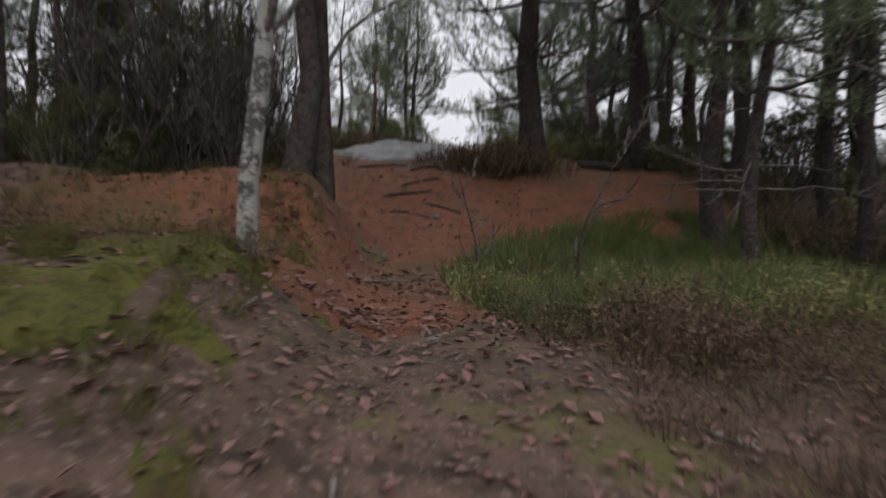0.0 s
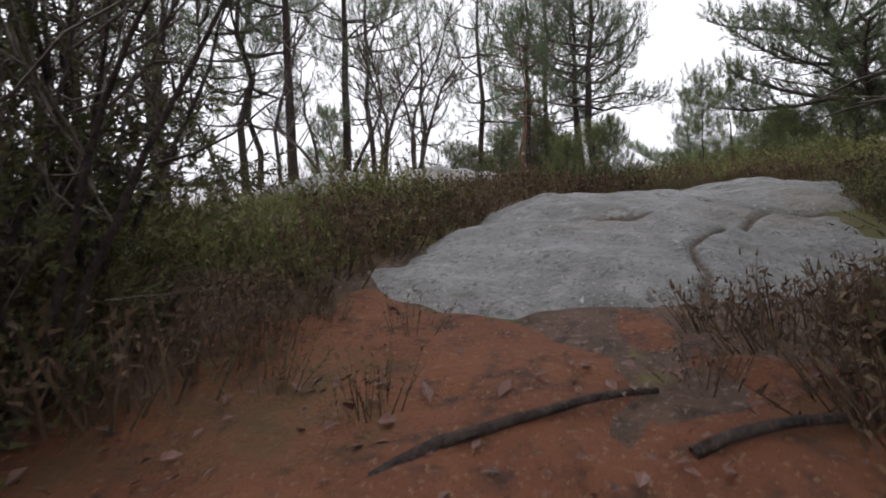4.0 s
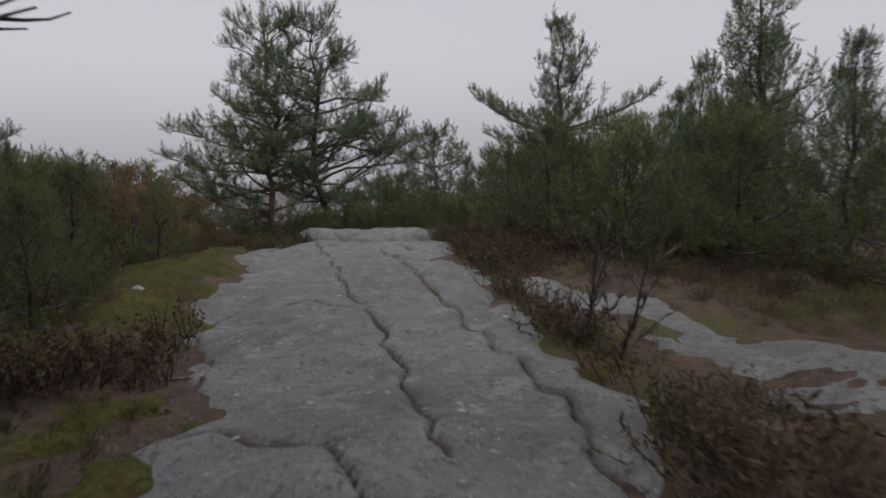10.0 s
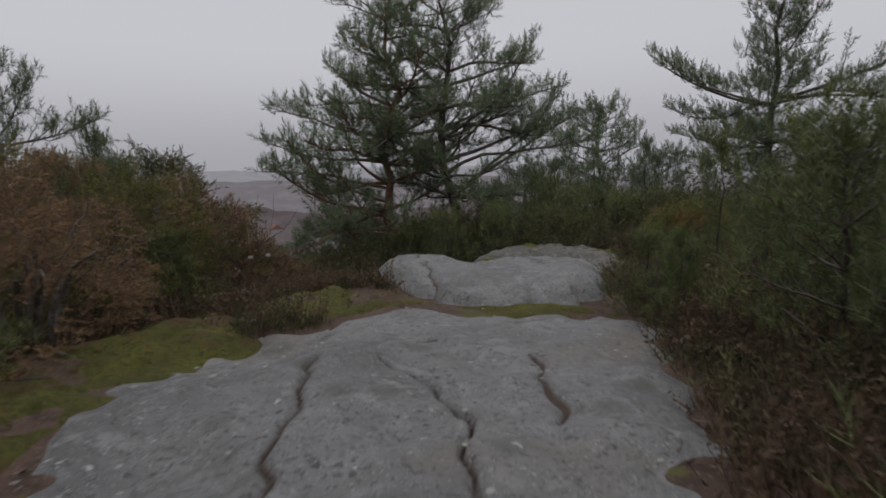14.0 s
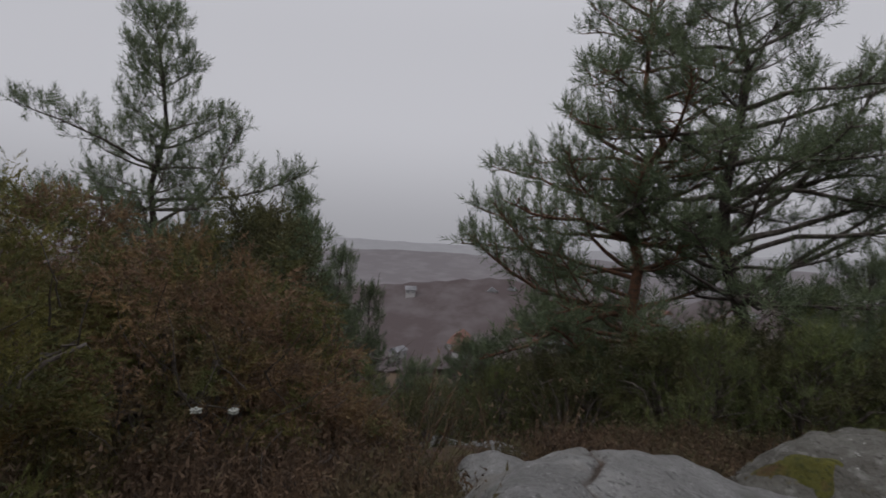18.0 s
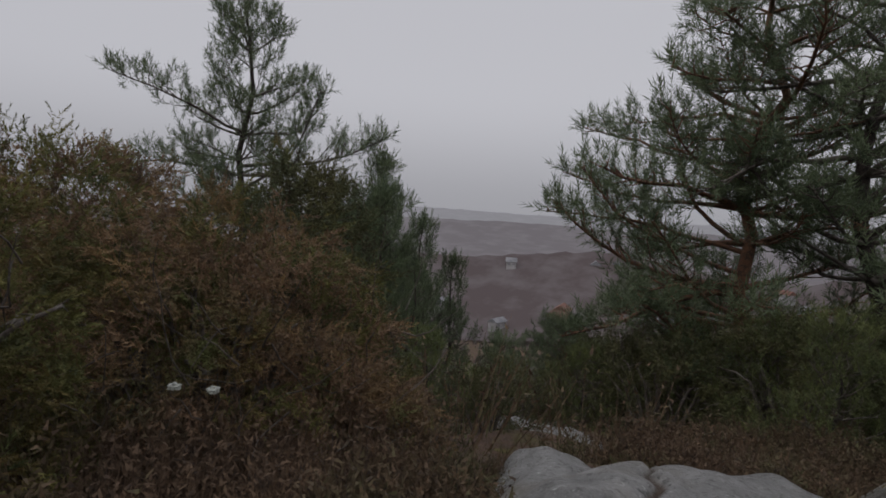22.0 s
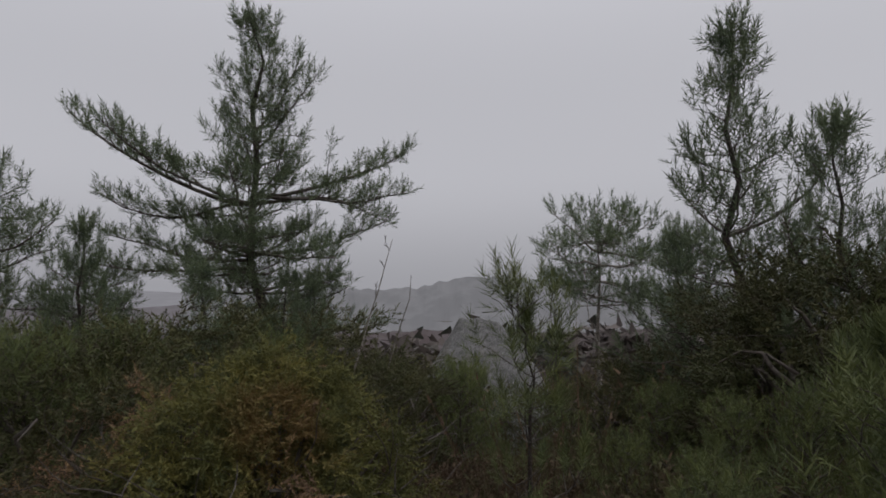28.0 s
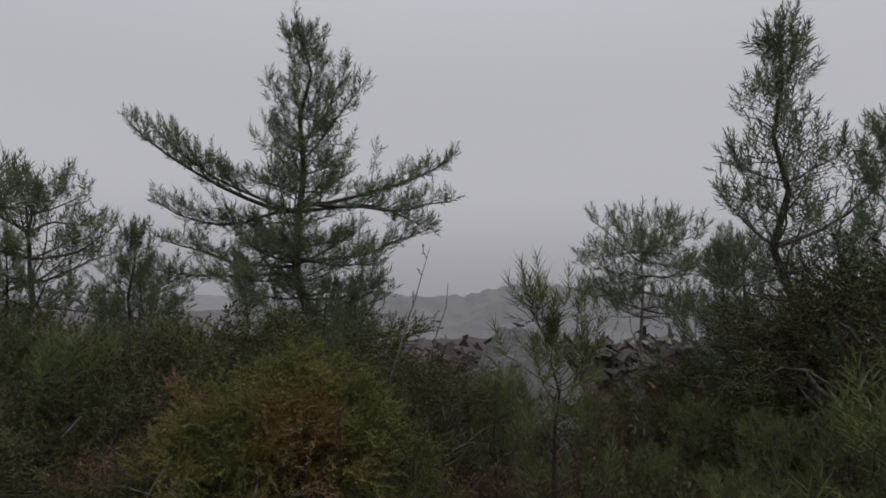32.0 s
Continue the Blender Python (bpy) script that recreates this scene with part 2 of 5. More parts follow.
M_BED = material("brown_litter", [(0.115, 0.066, 0.04), ((0.14, 0.085, 0.05), 2.6, 0.42, 0.62), ((0.06, 0.036, 0.024), 10.0, 0.5, 0.68), ((0.18, 0.125, 0.08), 48.0, 0.58, 0.66), ((0.1, 0.09, 0.03), 1.2, 0.54, 0.66)],
                 rough=0.85, bumps=((14, 0.6, 0.04), (70, 0.7, 0.012)))

# ---- builders ----
def mesh_object(name, verts, faces, mat, parent=None, label="", smooth=False):
    me = bpy.data.meshes.new(name)
    verts = np.asarray(verts, dtype=np.float32)
    if isinstance(faces, np.ndarray):
        n, k = faces.shape
        me.vertices.add(len(verts))
        me.vertices.foreach_set("co", verts.ravel())
        me.loops.add(n * k)
        me.loops.foreach_set("vertex_index", faces.astype(np.int32).ravel())
        me.polygons.add(n)
        me.polygons.foreach_set("loop_start", np.arange(0, n * k, k, dtype=np.int32))
    else:
        me.from_pydata(verts.tolist(), [], faces)
    me.materials.append(mat)
    if smooth:
        me.polygons.foreach_set("use_smooth", np.ones(len(me.polygons), dtype=bool))
    me.update(calc_edges=True)
    me.validate()
    ob = new(name, me)
    if parent is not None:
        ob.parent = parent
    return tagged(ob, label) if label else ob


def thing(name, x, y, z, label, category, group="", turn=0.0, scale=1.0):
    e = new(name)
    e.location, e.rotation_euler, e.scale = (x, y, z), (0, 0, turn), (scale, scale, scale)
    return tagged(e, label, category, group)


class Wood:
    """Collects tapered tubes into one mesh."""

    def __init__(self, sides=6):
        self.v, self.f, self.n, self.sides = [], [], 0, sides

    def tube(self, pts, radii, sides=None):
        pts, s = np.asarray(pts, float), sides or self.sides
        tan = np.gradient(pts, axis=0)
        tan /= np.linalg.norm(tan, axis=1, keepdims=True) + 1e-9
        ref = np.array([0.31, 0.95, 0.05]) if abs(tan[0][2]) > 0.7 else np.array([0, 0, 1.0])
        a = np.cross(tan, ref)
        a /= np.linalg.norm(a, axis=1, keepdims=True) + 1e-9
        b = np.cross(tan, a)
        ang = np.arange(s) * 2 * math.pi / s
        ring = pts[:, None] + np.asarray(radii)[:, None, None] * (a[:, None] * np.cos(ang)[None, :, None] + b[:, None] * np.sin(ang)[None, :, None])
        self.v.append(ring.reshape(-1, 3))
        k = np.arange(len(pts) - 1)[:, None] * s
        j = np.arange(s)[None]
        q = np.stack([k + j, k + (j + 1) % s, k + s + (j + 1) % s, k + s + j], -1).reshape(-1, 4) + self.n
        self.f.append(q)
        self.n += len(pts) * s

    def make(self, name, mat, parent, label="", kind=""):
        if not self.v:
            return None
        return tagged(mesh_object(name, np.concatenate(self.v), np.concatenate(self.f), mat, parent, label, smooth=True), kind=kind)


def tuft_template(rng, needles, length, spread, width, axis_len):
    """Slim triangles round an axis along +z: a shoot with its needles."""
    v = []
    for i in range(needles):
        t = (i + 0.5) / needles
        az = i * 2.399 + rng.uniform(-0.3, 0.3)
        tilt = spread * (1.15 - 0.75 * t) * rng.uniform(0.8, 1.2)
        d = np.array([math.sin(tilt) * math.cos(az), math.sin(tilt) * math.sin(az), math.cos(tilt)])
        side = np.cross(d, rng.normal(size=3))
        side /= np.linalg.norm(side)
        base = np.array([0, 0, axis_len * t])
        tip = base + d * length * rng.uniform(0.75, 1.15)
        v += [base - side * width / 2, base + side * width / 2, tip]
    return np.array(v)


class Foliage:
    """Copies of tuft templates, set along directions, in one mesh of triangles."""

    def __init__(self):
        self.v = []

    def add(self, tmpl, pos, dirs, scale, rng):
        pos, dirs = np.asarray(pos, float), np.asarray(dirs, float)
        n = len(pos)
        if not n:
            return
        dirs = dirs / (np.linalg.norm(dirs, axis=1, keepdims=True) + 1e-9)
        ref = rng.normal(size=(n, 3))
        a = np.cross(dirs, ref)
        a /= np.linalg.norm(a, axis=1, keepdims=True) + 1e-9
        b = np.cross(dirs, a)
        s = np.broadcast_to(np.asarray(scale, float), (n,))[:, None, None]
        out = tmpl[None, :, 0:1] * a[:, None] + tmpl[None, :, 1:2] * b[:, None] + tmpl[None, :, 2:3] * dirs[:, None]
        self.v.append((pos[:, None] + out * s).reshape(-1, 3))

    def make(self, name, mat, parent, label=""):
        if not self.v:
            return None
        v = np.concatenate(self.v)
        return mesh_object(name, v, np.arange(len(v), dtype=np.int32).reshape(-1, 3), mat, parent, label)


def bent(start, direction, length, up, rng, steps=6, wob=0.06):
    """A curved line: it leaves along direction and bends up (or down) by up over its length."""
    p, d = np.array(start, float), np.array(direction, float)
    d /= np.linalg.norm(d)
    pts = [p.copy()]
    for _ in range(steps):
        d = d + np.array([0, 0, up / steps]) + rng.normal(size=3) * wob
        d /= np.linalg.norm(d)
        p = p + d * length / steps
        pts.append(p.copy())
    return np.array(pts)


def along(pts, t):
    k = t * (len(pts) - 1)
    i = min(int(k), len(pts) - 2)
    return pts[i] + (pts[i + 1] - pts[i]) * (k - i), pts[i + 1] - pts[i]


def pine_parts(rng, height, radius, base, reach, shape, whorls=10, per=5, lean=(0, 0), droop=0.25, up=0.7, dens=1.0, tuft=0.2,
               needles=15, nlen=0.5, nwid=0.06, special=(), bare=0.35, fine=1.0, dead=0, lift_up=0.75):
    """Wood and needles of a Scots pine. base: lowest whorl's height share. reach: longest branch. shape(f): reach over the crown's height share."""
    wood, limbs, leaf = Wood(9), Wood(4), Foliage()
    tm = tuft_template(rng, needles, nlen, 0.95, nwid, 1.0)
    k = 9
    hs = np.linspace(0, 1, k)
    trunk = np.stack([lean[0] * hs**1.4 + np.r_[0, rng.normal(size=k - 1) * 0.012 * height], lean[1] * hs**1.4 + np.r_[0, rng.normal(size=k - 1) * 0.012 * height], hs * height - 0.12], 1)
    rad = radius * (1 - hs) ** 0.8 + radius * 0.06
    rad[0] *= 1.35
    wood.tube(trunk, rad)
    pos, dirs, size = [], [], []

    def shoot(p, d, s=1.0):
        pos.append(p)
        dirs.append(d)
        size.append(tuft * s * rng.uniform(0.75, 1.25))

    def branch(start, az, length, rise, bend, thick, naked=None):
        d = np.array([math.cos(az), math.sin(az), rise])
        naked = bare if naked is None else naked
        pts = bent(start, d, length, bend, rng, 7, 0.13)
        limbs.tube(pts, np.linspace(thick, thick * 0.22, len(pts)))
        n = max(3, int(length / 0.17 * dens))
        for i in range(n):
            t = min(naked + (1 - naked) * ((i + rng.uniform(0, 0.9)) / n) ** 0.85, 0.98)
            p, dd = along(pts, t)
            dd = dd / np.linalg.norm(dd)
            side = np.cross(dd, [0, 0, 1])
            side /= np.linalg.norm(side) + 1e-9
            sd = dd * 0.6 + side * (1 if i % 2 else -1) * rng.uniform(0.4, 1.15) + np.array([0, 0, rng.uniform(-0.3, 0.6)])
            tl = (0.22 + 0.32 * length * (1.04 - t)) * rng.uniform(0.45, 1.15)
            tp = bent(p, sd, tl, 0.4, rng, 4, 0.2)
            limbs.tube(tp, np.linspace(thick * 0.3 + 0.002, 0.003, 5), 3)
            m = max(2, int(tl / 0.1 * fine))
            for j in range(m):
                q, e = along(tp, 0.35 + 0.65 * (j + 0.6) / m)
                e = e / (np.linalg.norm(e) + 1e-9)
                shoot(q + rng.normal(size=3) * 0.05, e * 0.6 + rng.normal(size=3) * 0.5 + np.array([0, 0, 0.5]))
            shoot(tp[-1], tp[-1] - tp[-2] + np.array([0, 0, 0.12]), 1.2)
        shoot(pts[-1], pts[-1] - pts[-2] + np.array([0, 0, 0.12]), 1.35)

    for w in range(whorls):
        f = (w + rng.uniform(-0.25, 0.25)) / max(1, whorls - 1)
        f = min(max(f, 0), 0.97)
        h = base + (0.965 - base) * f
        p, _ = along(trunk, h)
        az0 = rng.uniform(0, 6.28)
        for b in range(per):
            length = reach * shape(f) * rng.uniform(0.5, 1.15)
            if length < 0.08:
                continue
            rise = -droop * (1 - f) + lift_up * f + rng.uniform(-0.2, 0.25)
            branch(p, az0 + b * 6.283 / per + rng.uniform(-0.5, 0.5), length, rise, up * (1.1 - 0.5 * f), max(0.006, min(radius * 0.45, length * 0.02)))
    for h, az, length, rise, bend, *naked in special:
        p, _ = along(trunk, h)
        branch(p, az, length, rise, bend, max(0.01, length * 0.013), *naked)
    for _ in range(dead):
        p, _ = along(trunk, rng.uniform(0.12, max(base, 0.2)))
        az = rng.uniform(0, 6.28)
        pts = bent(p, (math.cos(az), math.sin(az), rng.uniform(-0.3, 0.3)), reach * rng.uniform(0.25, 0.7), rng.uniform(-0.3, 0.4), rng, 6, 0.12)
        limbs.tube(pts, np.linspace(radius * 0.16, 0.003, len(pts)), 4)
        for _ in range(5):
            q, e = along(pts, rng.uniform(0.3, 0.95))
            tp = bent(q, e / np.linalg.norm(e) + rng.normal(size=3) * 0.6, reach * rng.uniform(0.08, 0.22), 0.2, rng, 3, 0.15)
            limbs.tube(tp, np.linspace(0.006, 0.002, 4), 3)
    top = trunk[-1]
    for f in np.linspace(0.93, 1.0, 7):
        for _ in range(2):
            shoot(along(trunk, min(f, 0.999))[0], np.array([rng.normal() * 0.3, rng.normal() * 0.3, 1]), 1.1)
    shoot(top, np.array([0, 0, 1.0]), 1.6)
    leaf.add(tm, pos, dirs, np.array(size), rng)
    return wood, limbs, leaf


def pine(x, y, label, seed, bark=None, needle=None, category="tree", name="pine_tree", group="", z=None, turn=0.0, scale=1.0, **kw):
    rng = np.random.default_rng(seed)
    wood, limbs, leaf = pine_parts(rng, **kw)
    t = thing(name, x, y, ground_z(x, y) if z is None else z, label, category, group, turn, scale)
    wood.make("trunk", bark or M_BARK, t)
    limbs.make("branch_wood", M_TWIG if bark is None else bark, t, kind="stuff")
    leaf.make("crown", needle or M_NEEDLE, t)
    return t


def put_copy(src, x, y, turn, scale, z=None):
    m = Matrix.Translation((x, y, ground_z(x, y) if z is None else z)) @ Matrix.Rotation(turn, 4, "Z")
    c = copy_thing(src, m)
    c.scale = (scale, scale, scale * random.uniform(0.92, 1.08))
    return c


def bare_tree(x, y, label, seed, height, radius, stems=1, lean=(0, 0), mat=None, name="bare_tree", limbs_n=12, reach=1.4, group="", low=0.35, wob=0.1):
    rng = np.random.default_rng(seed)
    t = thing(name, x, y, ground_z(x, y), label, "tree", group)
    wood, limbs = Wood(7), Wood(4)
    for s in range(stems):
        off = rng.normal(size=2) * (0.1 if stems > 1 else 0)
        d = (lean[0] + rng.normal() * 0.14 * (stems > 1), lean[1] + rng.normal() * 0.14 * (stems > 1), 1)
        pts = bent((off[0], off[1], -0.1), d, height * rng.uniform(0.8, 1.1), 0.15, rng, 9, wob)
        wood.tube(pts, np.linspace(radius, radius * 0.15, len(pts)))
        for _ in range(limbs_n):
            p, dd = along(pts, rng.uniform(low, 0.97))
            dd = dd / np.linalg.norm(dd)
            az = rng.uniform(0, 6.28)
            bl = reach * rng.uniform(0.4, 1.0)
            bp = bent(p, dd * 0.8 + np.array([math.cos(az), math.sin(az), 0.1]), bl, 0.7, rng, 6, 0.14)
            limbs.tube(bp, np.linspace(radius * 0.3, 0.004, len(bp)))
            for _ in range(6):
                q, e = along(bp, rng.uniform(0.25, 0.98))
                tp = bent(q, e / np.linalg.norm(e) + rng.normal(size=3) * 0.6, bl * rng.uniform(0.2, 0.45), 0.4, rng, 4, 0.16)
                limbs.tube(tp, np.linspace(0.006, 0.002, len(tp)), 3)
    wood.make("trunk" if stems == 1 else "stem_wood", mat or M_BARK, t, kind="" if stems == 1 else "stuff")
    limbs.make("branch_wood", M_TWIG, t, kind="stuff")
    return t


def bush(x, y, label, seed, w, d, h, mat, name="juniper_bush", stems=16, plumes=420, plume=0.16, droop=0.5, group="", category="bush", inner=0.5, twigs=40, z=None, top=1.0, mat2=None, share=0.75, needles=16, wood_top=1.0):
    """A dense shrub: leaning stems and plumes over a lumpy dome, with bare wood showing low down."""
    rng = np.random.default_rng(seed)
    t = thing(name, x, y, ground_z(x, y) if z is None else z, label, category, group)
    wood, leaf, other = Wood(5), Foliage(), Foliage()
    for _ in range(stems):
        az, r = rng.uniform(0, 6.28), math.sqrt(rng.uniform(0.0, 1))
        tip = np.array([math.cos(az) * w * r * 0.9, math.sin(az) * d * r * 0.9, h * math.sqrt(max(0.05, 1 - 0.8 * r * r)) * rng.uniform(0.6, 0.86) * wood_top])
        start = np.array([tip[0] * 0.25, tip[1] * 0.25, -0.05])
        k = np.linspace(0, 1, 7)[:, None]
        pts = start + (tip - start) * k + np.array([0, 0, 0.18 * h]) * np.sin(k * math.pi) + rng.normal(size=(7, 3)) * 0.03 * h * k
        wood.tube(pts, np.linspace(0.018 + 0.008 * h, 0.004, 7))
    for _ in range(twigs):
        az, r = rng.uniform(0, 6.28), rng.uniform(0.4, 1.0)
        p = np.array([math.cos(az) * w * r, math.sin(az) * d * r, h * rng.uniform(0.05, 0.6)])
        pts = bent(p, rng.normal(size=3) + np.array([math.cos(az), math.sin(az), 0.3]), 0.3 * h * rng.uniform(0.5, 1.2), 0.3, rng, 4, 0.25)
        wood.tube(pts, np.linspace(0.006, 0.002, len(pts)), 3)
    n = max(24, plumes // 9)
    u = rng.normal(size=(n, 3))
    u[:, 2] = np.abs(u[:, 2]) * top - 0.12
    u /= np.linalg.norm(u, axis=1, keepdims=True)
    core = u * np.array([w, d, h]) * np.where(rng.random(n) < inner, rng.uniform(0.5, 0.84, n), rng.uniform(0.82, 0.98, n))[:, None]
    core[:, 2] = np.maximum(core[:, 2], 0.08)
    tint = wave(core[:, 0] + x, core[:, 1] + y + core[:, 2], 1.1, seed) + rng.normal(size=n) * 0.35 > share if mat2 else np.zeros(n, bool)
    tm = tuft_template(rng, needles, 0.34, 0.95, 1.55 / needles, 1.35)
    # each core carries one feathery spray, arching over at its tip
    axis = u * np.array([1, 1, 0.7]) + rng.normal(size=(n, 3)) * 0.42 + np.array([0, 0, 0.25])
    axis /= np.linalg.norm(axis, axis=1, keepdims=True)
    own = np.repeat(np.arange(n), 27)
    f = rng.random(len(own))
    reach = plume * rng.uniform(1.8, 3.6, n)[own]
    pos = core[own] + axis[own] * (reach * (f - 0.45))[:, None] + rng.normal(size=(len(own), 3)) * (plume * (0.5 - 0.3 * f))[:, None]
    pos[:, 2] -= droop * reach * 0.45 * f**2
    dd = axis[own] * 0.9 + rng.normal(size=(len(own), 3)) * 0.5 - np.array([0, 0, 1.0]) * (droop * 0.9 * f)[:, None]
    size = plume * rng.uniform(0.6, 1.05, len(own)) * (1.05 - 0.35 * f)
    for fol, pick in ((leaf, ~tint[own]), (other, tint[own])):
        fol.add(tm, pos[pick], dd[pick], size[pick], rng)
    wood.make("stem_wood", M_TWIG, t, kind="stuff")
    leaf.make("foliage", mat, t)
    other.make("green_foliage", mat2, t, "still green plumes")
    return t


def heath_template(rng, h, stems=24, leaves=5, r=0.2):
    v = []
    for _ in range(stems):
        az, q = rng.uniform(0, 6.28), r * math.sqrt(rng.random())
        b = np.array([math.cos(az) * q, math.sin(az) * q, -0.02])
        tip = b + np.array([math.cos(az) * q * 0.8 + rng.normal() * 0.05, math.sin(az) * q * 0.8 + rng.normal() * 0.05, h * rng.uniform(0.55, 1.1)])
        s = np.cross(tip - b, rng.normal(size=3))
        s = s / np.linalg.norm(s) * 0.005
        v += [b - s, b + s, tip]
        for k in range(leaves):
            t = 0.3 + 0.7 * k / leaves
            p = b + (tip - b) * t
            e = rng.normal(size=3) + np.array([0, 0, 0.9])
            e = e / np.linalg.norm(e) * 0.042
            s2 = np.cross(e, rng.normal(size=3))
            s2 = s2 / np.linalg.norm(s2) * 0.008
            v += [p - s2, p + s2, p + e]
    return np.array(v)


def scatter_stuff(name, tmpls, pts, mat, label, category, seed, smin=0.7, smax=1.3, tilt=0.15, grow=None):
    """One mesh of many small plants or leaves on the ground."""
    rng = np.random.default_rng(seed)
    leaf = Foliage()
    pts = np.asarray(pts, float)
    pick = rng.integers(0, len(tmpls), len(pts))
    for i, tm in enumerate(tmpls):
        sel = pts[pick == i]
        g = 1.0 if grow is None else grow[pick == i]
        dirs = np.stack([rng.normal(size=len(sel)) * tilt, rng.normal(size=len(sel)) * tilt, np.ones(len(sel))], 1)
        leaf.add(tm, sel, dirs, rng.uniform(smin, smax, len(sel)) * g, rng)
    ob = leaf.make(name, mat, None)
    return tagged(ob, label, category, kind="stuff")


def inside(poly, x, y):
    """Signed distance to a closed outline, positive inside, for arrays."""
    px, py = np.asarray(x, float), np.asarray(y, float)
    best = np.full(px.shape, 1e9)
    odd = np.zeros(px.shape, bool)
    n = len(poly)
    for i in range(n):
        (ax, ay), (bx, by) = poly[i], poly[(i + 1) % n]
        ex, ey = bx - ax, by - ay
        t = np.clip(((px - ax) * ex + (py - ay) * ey) / (ex * ex + ey * ey + 1e-12), 0, 1)
        best = np.minimum(best, np.hypot(px - ax - t * ex, py - ay - t * ey))
        if ay != by:
            odd ^= ((ay > py) != (by > py)) & (px < ax + (py - ay) / (by - ay) * ex)
    return np.where(odd, best, -best)


def line_dist(line, px, py):
    best = np.full(px.shape, 1e9)
    for (ax, ay), (bx, by) in zip(line, line[1:]):
        ex, ey = bx - ax, by - ay
        t = np.clip(((px - ax) * ex + (py - ay) * ey) / (ex * ex + ey * ey + 1e-12), 0, 1)
        best = np.minimum(best, np.hypot(px - ax - t * ex, py - ay - t * ey))
    return best


def wave(x, y, s, seed=0):
    """Cheap smooth noise of about -1 to 1 at the wavelength s, for arrays."""
    r = np.random.default_rng(seed)
    out = 0
    for k in range(5):
        a, p = r.uniform(0, 6.28), r.uniform(0, 6.28)
        q = 6.283 / (s * r.uniform(0.6, 1.7))
        out = out + np.sin((x * math.cos(a) + y * math.sin(a)) * q + p)
    return out / 2.6

# ---- the hill ----
LINE_Y = [-60, -12, -6.8, -5.9, -4.6, -3.4, -2.4, -1.2, -0.5, 0, 1.3, 2.6, 3.8, 5, 6, 7.1, 8.2, 9.5, 10.5, 11.5, 13, 14, 15.5, 16.5, 18, 19.5, 20.5, 21.5, 22.6, 24.8, 25.8, 26.8, 28.5, 30, 32, 35, 42, 60, 120, 400]
LINE_Z = [-6, 0.9, 1.25, 1.7, 1.89, 1.83, 2.0, 1.98, 2.31, 2.78, 3.26, 3.62, 3.88, 4.04, 4.12, 4.21, 4.35, 4.45, 4.53, 4.59, 4.62, 4.64, 4.56, 4.6, 4.67, 4.7, 4.63, 4.55, 4.5, 4.35, 4.22, 3.98, 3.68, 3.4, 3.1, 2.6, 1.6, -2, -22, -45]
LINE_X = [0, -0.5, -0.5, -0.28, -0.24, -0.13, -0.1, 0.1, 0.1, 0, 0.4, 0.6, 1, 1.65, 2.1, 2.3, 2.2, 2.4, 2.8, 3.4, 3.8, 3.8, 3.9, 4, 4.1, 4.2, 4.2, 4.1, 3.9, 4.4, 5.2, 5.5, 5.5, 5.5, 5.5, 5.5, 5.5, 5.5, 5.5, 5.5]


def ground_z(x, y):
    x, y = np.asarray(x, float), np.asarray(y, float)
    k = np.linspace(-60, 400, 1841)
    zz = np.interp(k, LINE_Y, LINE_Z)
    zz = np.convolve(np.pad(zz, 4, mode="edge"), np.ones(9) / 9, "valid")
    z = np.interp(y, k, zz)
    u = x - np.interp(y, LINE_Y, LINE_X)
    late = np.clip((y - 18) / 8, 0, 1)
    left = np.maximum(-u - 1.8, 0)
    z = z - late * np.minimum(0.02 * left**2 + 0.1 * left, 50) - (1 - late) * 0.03 * left
    right = np.maximum(u - 3.0, 0)
    z = z - 0.05 * np.minimum(right, 60) - 0.1 * np.maximum(right - 25, 0)
    bank = np.clip((-u - 0.12) / 0.66, 0, 1)
    z = z + bank**2 * (3 - 2 * bank) * (0.76 * np.exp(-(((y + 1.8) / 1.0) ** 2)) + 0.4 * np.exp(-(((y + 4.3) / 1.1) ** 2)))
    far = np.hypot(x - 5, y - 20)
    z = z - np.maximum(far - 60, 0) * 0.12
    z = np.maximum(z, -46 + 3 * wave(x, y, 180, 5))
    z = z + 0.05 * wave(x, y, 1.7, 1) * np.clip(np.abs(u), 0.2, 1.5) + 0.25 * wave(x, y, 9, 2) * np.clip((np.abs(u) - 3) / 5, 0, 1)
    return float(z) if z.ndim == 0 else z


def spaced(lo, hi, a, b, step):
    """Fine steps from a to b, ever wider ones out to lo and hi."""
    mid = list(np.arange(a, b, step))
    out, s, p = [], step, b
    while p < hi:
        out.append(p)
        s *= 1.16
        p += s
    out.append(hi)
    pre, s, p = [], step * 1.16, a - step * 1.16
    while p > lo:
        pre.append(p)
        s *= 1.16
        p -= s
    return np.array([lo] + pre[::-1] + mid + out)


def grid_mesh(xs, ys, zf):
    gx, gy = np.meshgrid(xs, ys)
    v = np.stack([gx, gy, zf(gx, gy)], -1).reshape(-1, 3)
    w = len(xs)
    j, i = np.meshgrid(np.arange(len(ys) - 1), np.arange(w - 1), indexing="ij")
    a = (j * w + i).ravel()
    return v, np.stack([a, a + 1, a + w + 1, a + w], 1)


v, f = grid_mesh(spaced(-2500, 2500, -7, 15, 0.18), spaced(-1500, 3000, -10, 36, 0.18), ground_z)
ground = mesh_object("ground", v, f, M_GROUND, smooth=True)
tagged(ground, "forest floor of red-brown pine needles, soil and moss", "ground", kind="structure")


